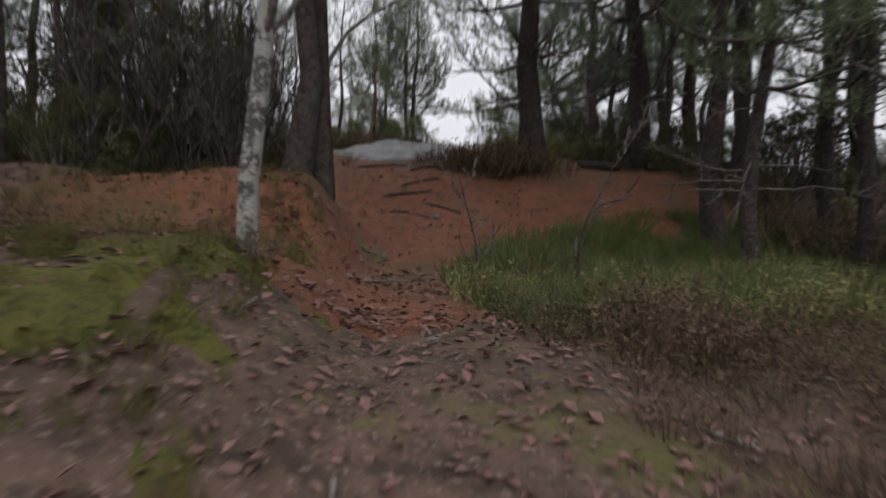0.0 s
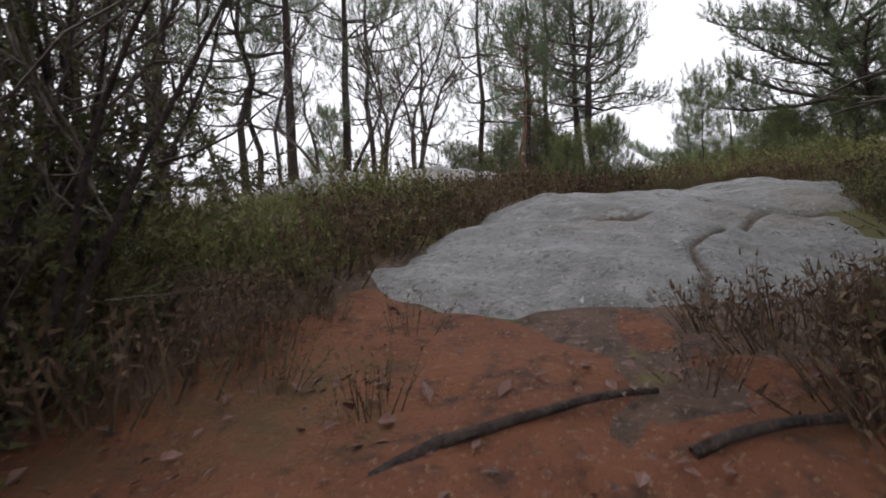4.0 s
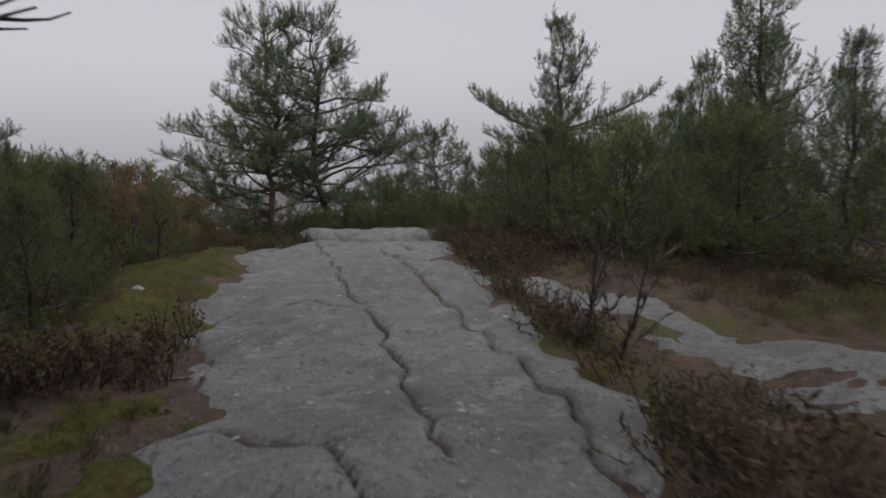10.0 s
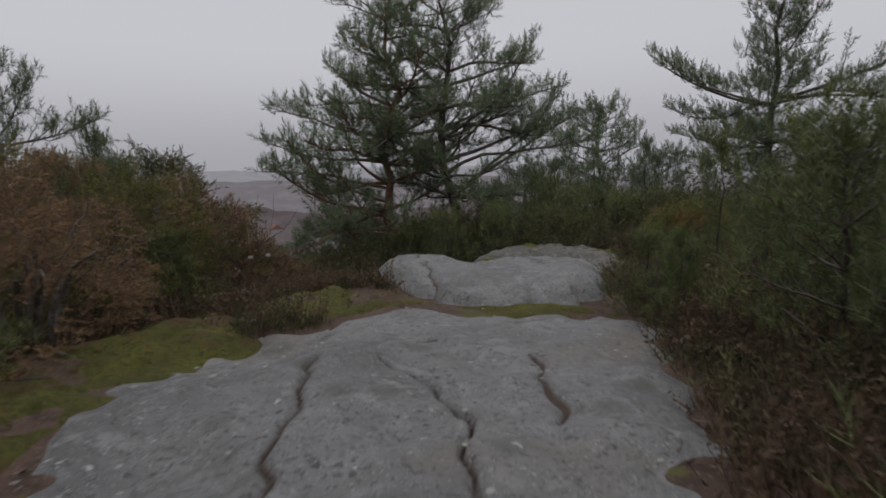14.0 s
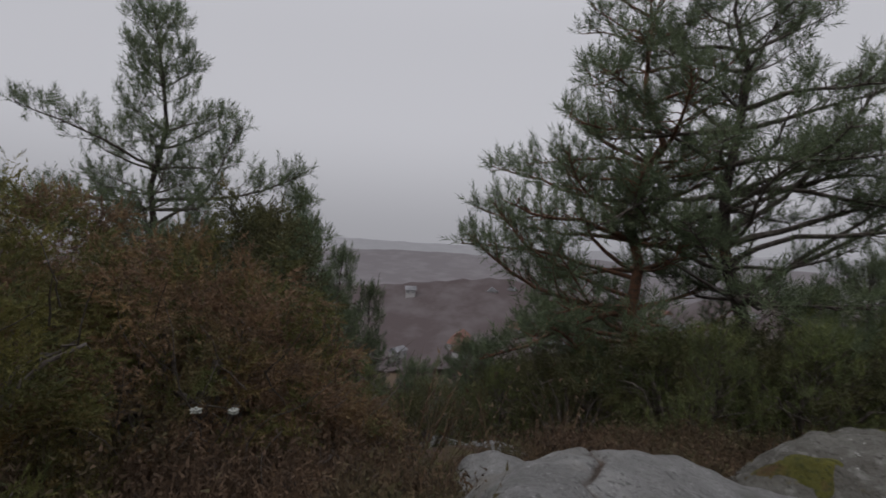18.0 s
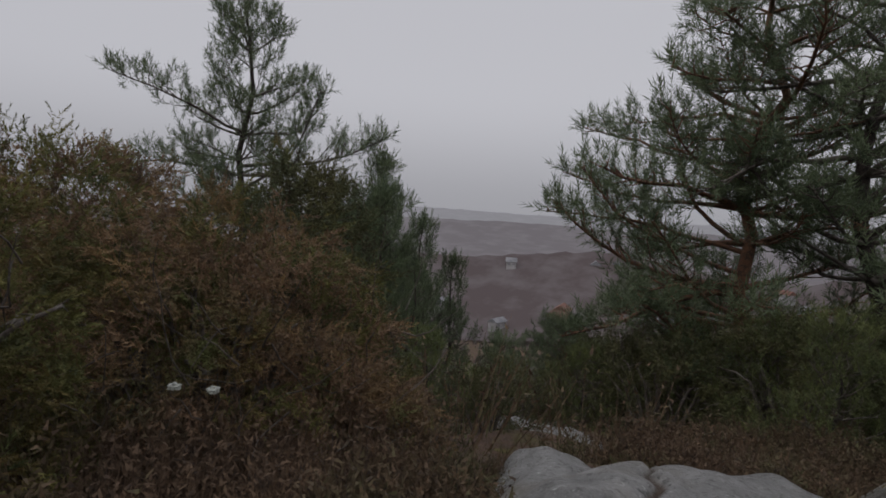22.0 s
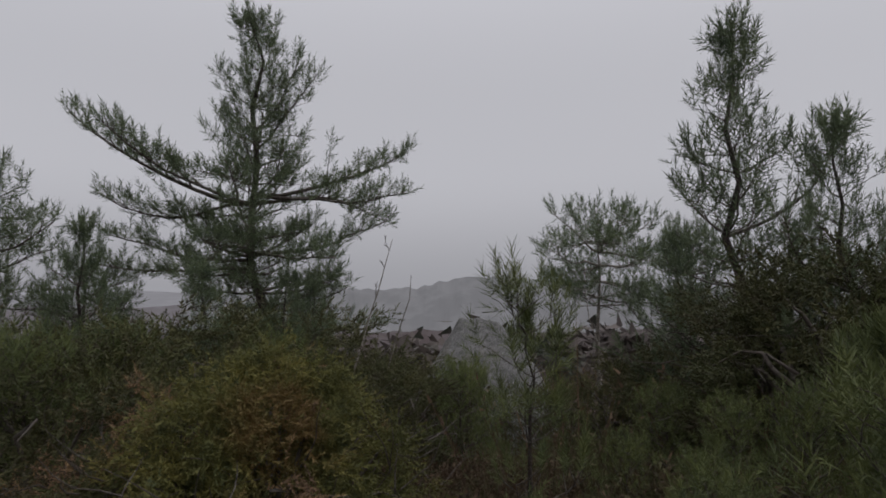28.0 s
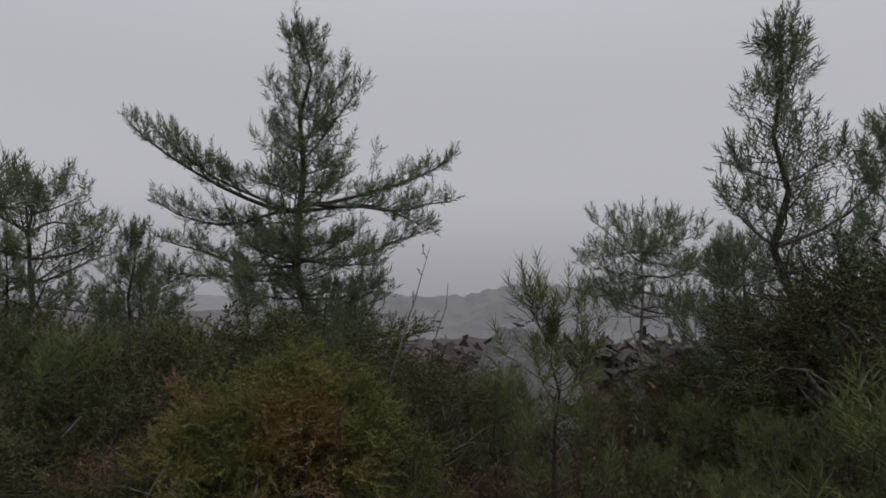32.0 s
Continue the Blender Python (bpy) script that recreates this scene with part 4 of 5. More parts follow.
# forest pines: three builds that are planted again and again
pine_a = pine(-0.82, -1.75, "dark rough-barked pine trunk standing close beside another", 401, height=7.2, radius=0.1, base=0.42, reach=1.9, shape=flat_top, whorls=9, per=5, dead=0, dens=1.0, tuft=0.19)
pine_b = pine(-0.6, -1.64, "dark pine with a forking trunk beside its twin", 402, special=[(0.15, 0.3, 1.7, 3.2, 0.2, 0.7)], height=6.8, radius=0.08, base=0.35, reach=2.0, shape=bell, whorls=9, per=5, lean=(0.1, 0.3), dead=0, dens=1.0, tuft=0.19)
pine_c = pine(2.33, 1.4, "stout dark pine with low crooked limbs", 403, height=6.2, radius=0.18, base=0.3, reach=2.2, shape=bell, whorls=9, per=5, lean=(-0.2, 0.1), dead=8, dens=1.15, tuft=0.19, special=[(0.14, 2.7, 1.8, 0.35, 0.6), (0.18, 0.4, 1.9, 0.2, 0.4)])
pine_d = pine(0.75, 12.07, "slim dark pine with dead lower twigs", 404, height=5.6, radius=0.065, base=0.3, reach=1.5, shape=bell, whorls=9, per=4, dead=10, dens=1.05, tuft=0.18)
FOREST = [(-3.03, -0.22, 1.0, 0), (3.5, -1.2, 1.05, 0), (2.75, -2.7, 0.95, 3), (4.6, -1.9, 1.0, 1), (-3.1, -1.6, 0.9, 3), (-2.9, 0.2, 0.95, 3), (-3.4, 1.6, 1.1, 1),
          (4.4, 2.2, 1.0, 2), (4.9, 0.4, 1.1, 0), (-4.2, -3.5, 1.0, 1), (-4.8, -0.8, 1.0, 2), (-4.6, 3.0, 0.9, 3), (6.2, 2.6, 0.9, 1), (6.2, 4.6, 1.0, 0),
          (-4.1, 11.5, 1.1, 0), (-0.2, 14.2, 1.15, 3), (1.3, 14.4, 1.1, 3), (2.05, 14.0, 1.15, 3), (5.6, 6.8, 1.2, 0), (-5.2, 8.1, 1.0, 3), (-5.6, 6.4, 1.0, 1), (-6.0, 9.6, 1.2, 0), 
          (-2.9, 13.4, 1.1, 3), (-3.8, 14.6, 1.2, 0), (-5.6, 12.5, 1.2, 1), (-6.4, 15.2, 1.2, 1), (-1.9, 15.6, 1.1, 3), (-7.4, 5.0, 1.2, 2), (-7.2, 2.0, 1.1, 0), (-6.2, -1.8, 1.1, 1), (-8.4, 11.0, 1.3, 0), 
          (8.0, 1.4, 1.1, 2), (7.4, -1.2, 1.1, 1), (8.4, 4.8, 1.1, 0), (9.6, 8.0, 1.1, 1), (11.4, 12.6, 1.0, 1), (-9.2, 0.8, 1.2, 0), (8.4, -3.6, 1.2, 0), (-8.6, 8.0, 1.2, 1), (5.4, -0.6, 1.1, 1), (6.6, 0.6, 1.2, 0), (7.0, -2.6, 1.1, 3), (5.0, -4.0, 1.1, 0), (3.7, -3.6, 1.0, 1), (7.0, 8.4, 1.0, 1), (8.4, 10.2, 1.0, 2), (7.4, 6.2, 1.0, 0), (8.6, 7.0, 1.1, 2)]
for k, (x, y, s, kind) in enumerate(FOREST):
    put_copy((pine_a, pine_b, pine_c, pine_d)[kind], x, y, k * 2.4, s)["label"] = (DARK, "dark pine with a forking trunk", "stout spreading pine with crooked limbs", "slim dark pine with dead lower twigs")[kind]

# the clump beside the path, whose boughs hang over the rock
pine(2.0, 11.72, "old dark pine with low bare limbs over the rock", 410, height=5.4, radius=0.085, base=0.34, reach=1.9, shape=bell, whorls=9, per=5, dead=6, dens=1.3, tuft=0.17, needles=22, nwid=0.04, nlen=0.38,
     special=[(0.24, 0.9, 1.1, -0.02, -0.25, 0.6), (0.36, 0.66, 1.75, 0.32, -0.3, 0.68), (0.28, 1.5, 1.4, 0.1, 0.2), (0.3, 0.3, 1.2, 0.4, 0.1, 0.7), (0.3, -0.5, 0.85, 0.5, 0.1, 0.7), (0.28, 1.1, 1.3, 0.0, -0.1, 0.5)])
pine(1.83, 12.0, "dark pine stem grown close to the old pine", 411, height=5.2, radius=0.06, base=0.4, reach=1.7, shape=bell, whorls=8, per=4, dead=0, dens=1.3, tuft=0.18, lean=(-0.2, 0.1))
pine(0.54, 9.4, "slim young pine with reddish bark beside heather", 412, height=3.0, radius=0.035, base=0.45, reach=0.9, shape=bell, whorls=7, per=4, dead=4, bark=M_BARK_RED, tuft=0.15, dens=1.3)
# the leaning pine
pine(6.95, 10.1, "leaning wide pine with a crooked dark trunk", 413, height=4.3, radius=0.14, base=0.16, reach=3.0, shape=lambda f: 1.0 - 0.4 * f, whorls=11, per=6, lean=(-1.6, 0.9), dead=16, dens=1.9, tuft=0.18, droop=0.3, up=0.4)
# birch and bare trees
bare_tree(-0.87, -4.17, "slim birch with flaking white bark", 420, 4.0, 0.05, mat=M_BIRCH, name="birch_tree", limbs_n=14, low=0.25, wob=0.09)
for k, (x, y, h, lx) in enumerate(((-1.53, 11.9, 4.4, -0.1), (-2.2, 10.8, 4.0, 0.12), (-2.9, 9.9, 3.6, -0.2), (-1.75, 12.3, 4.2, 0.15), (-1.3, 9.5, 3.2, -0.25), (-2.6, 12.6, 4.2, 0.05), (-2.0, 9.9, 3.4, 0.2), (-3.0, 10.8, 4.2, 0.1), (-4.0, 10.6, 4.4, -0.1), (-4.9, 10.2, 4.2, 0.15), (-3.5, 11.6, 4.4, -0.05))):
    bare_tree(x, y, "bare twisted grey tree without leaves", 430 + k, h, 0.05, lean=(lx, 0.05), limbs_n=14, reach=1.3, group="bare trees behind the outcrop", wob=0.16)
for k, (x, y) in enumerate(((-1.3, 0.4), (-1.5, 1.2), (-1.5, -0.5), (-2.0, 0.4), (-2.0, -0.5), (-1.6, 1.9), (-2.5, 1.0), (-2.5, -1.2))):
    bare_tree(x, y, "dense dark thicket shrub of thin bare stems", 450 + k, 1.9, 0.018, stems=9, limbs_n=7, reach=0.6, name="bare_shrub", group="thicket beside the path", low=0.15)
bare_tree(0.42, -2.95, "thin dead sapling leaning over grass", 470, 1.25, 0.014, lean=(-0.16, 0.1), limbs_n=9, reach=0.3, name="dead_sapling", low=0.2)
bare_tree(0.95, -3.4, "thin dead sapling standing in grass", 471, 1.1, 0.014, limbs_n=8, reach=0.3, name="dead_sapling", low=0.3)
bare_tree(5.0, 15.9, "small leafless shrub growing from a rock crack", 472, 0.75, 0.016, stems=3, limbs_n=9, reach=0.4, name="bare_shrub", low=0.15)

# ---- the summit pines ----
def airy(f):
    """Broad below, rounded above."""
    return 0.22 + 0.8 * (1 - f) ** 0.55 if f > 0.1 else 0.85


pine(0.64, 33.43, "tall airy dark-green pine at the edge of the lookout", 501, height=8.7, radius=0.13, base=0.1, reach=3.3, shape=airy, whorls=15, per=5, droop=0.12, dens=1.3, tuft=0.23, lift_up=0.5, up=0.3, bare=0.34, bark=M_BARK_RED,
     special=[(0.2, 3.3, 3.4, 0.0, 0.1), (0.26, 2.9, 3.4, 0.05, 0.2), (0.34, 3.35, 3.4, 0.1, 0.25), (0.42, 3.0, 3.3, 0.12, 0.3), (0.5, 3.4, 3.0, 0.2, 0.3), (0.58, 3.0, 2.7, 0.25, 0.3), (0.28, 4.3, 2.8, 0.05, 0.2), (0.22, 5.0, 2.6, 0.0, 0.1), (0.3, 3.8, 3.2, 0.0, 0.2)])
pine(2.25, 33.5, "tall airy dark-green pine with a long low bough", 502, height=8.4, radius=0.14, base=0.28, reach=3.0, shape=airy, whorls=13, per=5, droop=0.05, dens=1.25, tuft=0.23, lift_up=0.5, up=0.3, bare=0.36,
     special=[(0.29, 0.12, 4.4, 0.42, 0.15, 0.55), (0.3, 0.3, 4.2, 0.55, 0.15, 0.5), (0.36, -0.1, 4.0, 0.45, 0.2, 0.45), (0.42, 0.2, 3.7, 0.4, 0.3), (0.5, 0.0, 3.4, 0.4, 0.3), (0.28, 3.6, 2.6, 0.3, 0.2, 0.6), (0.3, 5.0, 2.6, 0.3, 0.2, 0.6)])
pine(12.83, 39.72, "pyramid-shaped pine with two long upswept boughs", 503, height=11.1, radius=0.15, base=0.2, reach=2.7, shape=lambda f: 1.0 - 0.84 * f ** 0.9, whorls=19, per=6, dens=1.15, tuft=0.27, up=0.5, lift_up=0.7, bare=0.28,
     special=[(0.53, 2.62, 4.9, 0.0, 0.62), (0.53, 2.85, 3.9, 0.02, 0.45), (0.53, 2.4, 3.7, 0.02, 0.45), (0.55, 5.79, 4.7, -0.02, 0.2), (0.55, 5.55, 4.0, 0.0, 0.2), (0.53, 6.05, 4.0, 0.0, 0.2), (0.41, 5.8, 3.6, -0.1, 0.5), (0.4, 2.5, 3.6, -0.1, 0.5),
              (0.38, 2.8, 3.4, -0.1, 0.4), (0.43, 4.4, 3.0, 0.0, 0.4), (0.44, 3.6, 3.0, 0.0, 0.4), (0.42, 5.3, 3.3, -0.05, 0.4), (0.66, 5.79, 2.6, 0.5, 0.9), (0.7, 5.6, 2.3, 0.6, 0.8)])
pine(-8.18, 29.34, "ragged wind-bent pine standing above the juniper", 504, z=0.2, height=10.3, radius=0.12, base=0.45, reach=2.4, shape=lambda f: 0.8 - 0.5 * f, whorls=13, per=5, dens=1.6, tuft=0.22, lean=(-0.3, -0.3),
     special=[(0.67, 4.1, 2.7, 0.3, 0.1), (0.6, 0.9, 3.2, 0.05, 0.4, 0.5), (0.55, 0.6, 2.9, 0.15, 0.4, 0.5), (0.58, 3.9, 2.4, 0.25, 0.2), (0.46, 1.0, 3.6, 0.05, 0.25, 0.3), (0.43, 1.3, 3.9, 0.05, 0.2, 0.3), (0.4, 1.1, 4.0, 0.0, 0.2, 0.3), (0.42, 0.6, 3.4, 0.05, 0.25, 0.3), (0.5, 1.2, 3.3, 0.0, 0.3, 0.3), (0.48, 4.2, 3.0, 0.05, 0.2, 0.3)])
small = pine(7.09, 40.98, "round-crowned pine behind the summit trees", 505, scale=1.3, height=4.5, radius=0.09, base=0.45, reach=1.3, shape=flat_top, whorls=7, per=6, dens=1.2, tuft=0.22, up=0.3, lift_up=0.45)
for x, y, s in ((9.4, 41.6, 0.95), (-7.2, 32.6, 0.85), (-8.6, 34.4, 0.9), (5.0, 42.0, 0.85), (-4.8, 33.9, 0.5), (-4.0, 36.0, 0.45), (-6.3, 36.5, 0.6), (-10.1, 25.1, 0.95), (4.3, 37.0, 0.75), (-2.6, 33.2, 0.5), (-3.4, 34.4, 0.55), (24, 33, 1.1), (-1.6, 36.8, 0.6)):
    put_copy(small, x, y, x * 3, s)
pine_r = pine(12.82, 28.06, "young slender pine with upright shoots", 506, height=5.2, radius=0.07, base=0.1, reach=1.5, shape=cone, whorls=14, per=5, dens=1.2, tuft=0.2, up=0.7, bare=0.3, special=[(0.5, -1.0, 1.9, 0.3, 0.5)])
for x, y, s in ((13.9, 26.2, 0.72), (14.6, 25.2, 0.8), (8.4, 19.6, 0.72), (9.7, 19.6, 0.55), (10.6, 22.4, 0.7), (11.6, 24.6, 0.7), (7.4, 13.9, 0.4), (9.4, 16.6, 0.8), (8.6, 21.6, 0.5), (9.6, 23.8, 0.5), (-4.9, 31.3, 0.82), (-5.8, 30.6, 0.95), (-4.0, 30.4, 0.62), (-6.8, 31.6, 1.05), (-6.45, 31.5, 1.2), (-5.6, 31.0, 1.0), (-7.3, 31.0, 1.3), (-5.2, 32.6, 0.8), (7.4, 33.8, 0.62), (9.0, 34.2, 0.66), (10.6, 34.6, 0.64), (6.2, 35.0, 0.66), (12.0, 35.8, 0.68), (4.6, 35.6, 0.6), (11.7, 26.9, 0.62), (12.2, 25.6, 0.62), (11.0, 24.6, 0.6), (13.6, 29.2, 0.6)):
    put_copy(pine_r, x, y, x * 5 + y, s)
pine(14.6, 31.0, "flat-topped pine on a bare pale trunk", 507, height=3.9, radius=0.05, base=0.6, reach=1.25, shape=flat_top, whorls=7, per=6, lean=(0.2, 0), droop=0.1, up=0.2, lift_up=0.2, dens=1.4, tuft=0.18, dead=5, bark=M_DEAD)
for k, (x, y, h) in enumerate(((13.85, 30.2, 2.8), (13.2, 30.6, 2.2), (13.5, 31.3, 2.0), (10.4, 32.6, 3.4), (10.8, 32.6, 3.3))):
    bare_tree(x, y, "thin dead grey stem without twigs", 480 + k, h, 0.025, mat=M_DEAD, name="dead_tree", limbs_n=3, reach=0.3, group="dead stems by the knoll", low=0.5)

# ---- young pines ----
yh = pine(8.56, 28.11, "slender young pine with a bare stem and upright candles", 519, name="young_pine", needle=M_NEEDLE_YOUNG, height=1.62, radius=0.02, base=0.25, reach=0.42, shape=lambda f: 1.0 - 0.45 * f, whorls=4, per=4, dens=0.3, fine=0.5, tuft=0.15, needles=34, nlen=0.6, nwid=0.03, up=1.5, bare=0.6)
yp = pine(9.5, 26.3, "young pine with upright candle shoots and long needles", 520, name="young_pine", needle=M_NEEDLE_YOUNG, height=1.15, radius=0.02, base=0.12, reach=0.42, shape=cone, whorls=5, per=5, dens=1.0, tuft=0.14, needles=30, nlen=0.6, nwid=0.04, up=1.1, bare=0.35)
yb = pine(5.95, 19.9, "bushy young pine with soft green needles", 521, name="young_pine", needle=M_NEEDLE_YOUNG, height=1.45, radius=0.028, base=0.04, reach=0.95, shape=lambda f: 1 - 0.72 * f, whorls=7, per=5, dens=1.5, fine=1.2, tuft=0.125, needles=16, nlen=0.6, nwid=0.055, up=0.9, bare=0.15)
YOUNG = [(7.3, 25.9, 0.72, 1), (7.0, 25.1, 0.62, 1), (7.9, 25.3, 0.78, 1), (8.3, 24.4, 0.8, 1), (7.4, 24.3, 0.7, 1), (6.9, 26.9, 0.4, 1), (7.5, 26.5, 0.5, 1), (8.4, 26.9, 0.4, 1), (8.6, 26.2, 0.42, 1), (9.4, 27.1, 0.5, 1), (9.2, 25.4, 0.5, 1), (8.5, 25.0, 0.45, 1), (10.2, 26.2, 0.6, 1), (10.8, 27.6, 0.66, 1), (10.0, 24.6, 0.6, 1), (8.9, 27.6, 0.4, 1), (10.2, 27.9, 0.6, 1), (8.0, 25.9, 0.4, 1), (9.0, 26.6, 0.5, 1), (11.2, 26.4, 0.9, 1),
         (5.75, 21.0, 0.9, 1), (6.6, 20.8, 1.0, 1), (6.9, 19.6, 1.05, 1), (7.4, 21.2, 1.1, 1), (6.3, 22.0, 0.9, 1), (6.4, 18.7, 0.9, 1), (7.3, 18.2, 1.0, 1), (5.3, 22.3, 0.62, 0), (5.2, 22.95, 0.5, 1), (6.9, 22.6, 0.9, 1), (6.4, 23.6, 0.7, 1), (7.6, 23.0, 0.9, 1), (8.0, 19.4, 1.1, 1), (7.9, 17.0, 1.0, 1),
         (1.45, 19.9, 0.55, 1), (0.8, 19.4, 0.7, 1), (0.9, 18.2, 0.8, 1), (1.5, 17.2, 0.6, 1), (0.78, 23.0, 0.8, 0), (0.2, 20.8, 0.9, 1), (-0.3, 18.8, 1.0, 1), (-0.6, 22.0, 0.9, 1),
         (1.3, 6.15, 0.72, 0), (1.1, 5.9, 0.5, 1), (0.8, 6.2, 0.42, 1), (0.75, 5.4, 0.35, 1), (4.5, 9.8, 0.6, 1), (5.2, 10.8, 0.75, 1), (5.9, 11.7, 0.9, 1), (5.6, 9.2, 0.8, 1), (6.3, 13.0, 0.9, 1), (6.8, 11.8, 1.1, 1), (7.4, 14.6, 1.0, 1), (8.4, 13.4, 1.1, 1),
         (2.6, 30.0, 0.9, 1), (3.6, 30.6, 1.0, 1), (4.6, 31.4, 1.1, 1), (5.4, 32.2, 1.3, 1), (6.4, 31.6, 1.1, 1), (1.6, 31.4, 1.1, 1), (5.0, 33.8, 1.6, 1), (3.4, 33.0, 1.4, 1), (6.2, 33.6, 1.5, 1), (7.6, 33.0, 1.3, 1), (7.2, 34.8, 1.5, 1), (8.4, 35.4, 1.6, 0), (0.4, 32.2, 1.1, 1), (8.6, 31.8, 1.1, 1), (4.2, 35.2, 1.6, 0), (9.6, 33.2, 1.2, 1), (11.6, 31.4, 0.9, 1), (12.8, 32.4, 0.9, 1), (10.6, 30.6, 0.8, 1), (13.6, 31.2, 0.7, 1), (11.8, 33.6, 1.0, 1), (9.9, 34.6, 1.3, 1), (11.6, 35.0, 1.2, 1), (13.0, 34.6, 1.0, 1),
         (-0.8, 31.0, 0.9, 1), (-3.0, 31.0, 0.9, 0), (-2.2, 29.0, 0.8, 1), (-0.9, 13.0, 0.8, 1), (0.2, 12.8, 0.9, 1), (1.1, 12.9, 1.0, 1), (1.4, 13.4, 1.0, 1), (1.6, 14.6, 0.8, 1), (-0.5, 12.0, 0.7, 1), (1.7, 15.4, 0.8, 1), (1.3, 16.2, 0.9, 1), (1.5, 13.2, 0.85, 1)]
for k, (x, y, s, kind) in enumerate(YOUNG):
    put_copy((yp, yb)[kind], x, y, k * 1.9, s)
for x, y, s in ((3.89, 10.94, 1.1), (4.7, 11.7, 1.2), (6.3, 24.6, 0.9)):
    put_copy(yh, x, y, x * 2, s)

# ---- junipers ----
bush(-0.4, 24.9, "large browned juniper with bare grey twigs and pale lichen", 601, 1.6, 1.6, 2.0, M_JUNIPER_BROWN, stems=40, plumes=6200, plume=0.125, droop=0.8, twigs=220, mat2=M_JUNIPER, share=0.35, wood_top=0.82)
bush(0.35, 23.2, "yellow-green juniper with drooping plumes", 602, 0.85, 0.75, 1.7, M_JUNIPER, stems=12, plumes=1800, plume=0.095)
bush(-1.4, 26.2, "dark green dense juniper with a rounded top", 603, 1.25, 1.1, 3.15, M_DARK, stems=14, plumes=4200, plume=0.15, z=3.0, wood_top=0.8, mat2=M_JUNIPER, share=0.8)
bush(-2.0, 24.2, "browned juniper thicket on the slope", 604, 1.9, 1.7, 2.6, M_JUNIPER_BROWN, stems=16, plumes=6600, plume=0.14, mat2=M_JUNIPER, share=0.3, wood_top=0.75)
bush(0.9, 25.3, "low browned juniper with yellow tips", 605, 0.5, 0.6, 0.6, M_JUNIPER_BROWN, stems=10, plumes=700, plume=0.095)
bush(7.36, 29.34, "yellow-green juniper with drooping tips and dark bare stems", 606, 1.25, 1.0, 1.6, M_JUNIPER, stems=30, plumes=3400, plume=0.13, droop=1.0, twigs=220, mat2=M_JUNIPER_BROWN, share=1.0, top=1.5)
bush(6.9, 28.6, "low yellow-green juniper spilling beside the ledge", 607, 0.6, 0.6, 0.65, M_JUNIPER, stems=10, plumes=700, plume=0.095)
bush(6.9, 30.4, "browning juniper behind the green one", 608, 1.1, 0.9, 1.5, M_JUNIPER_BROWN, stems=14, plumes=1200, plume=0.12)
bush(0.6, 21.5, "brown juniper hedge at the edge of the moss", 609, 0.9, 1.0, 1.5, M_JUNIPER_BROWN, stems=14, plumes=1300, plume=0.105)
bush(-0.9, 21.0, "dark juniper hedge on the slope", 610, 1.2, 1.4, 1.4, M_JUNIPER_BROWN, stems=12, plumes=1200, plume=0.13)
bush(1.1, 13.2, "dark dense juniper behind the old pine", 611, 0.9, 0.6, 1.15, M_DARK, stems=10, plumes=900, plume=0.12)
bush(-0.4, 13.8, "dark dense juniper under the pines", 612, 1.1, 0.8, 1.2, M_DARK, stems=10, plumes=900, plume=0.12)
bush(-2.1, 0.4, "dark juniper in the thicket", 613, 0.7, 1.1, 1.5, M_DARK, stems=14, plumes=700, plume=0.11, inner=0.8)
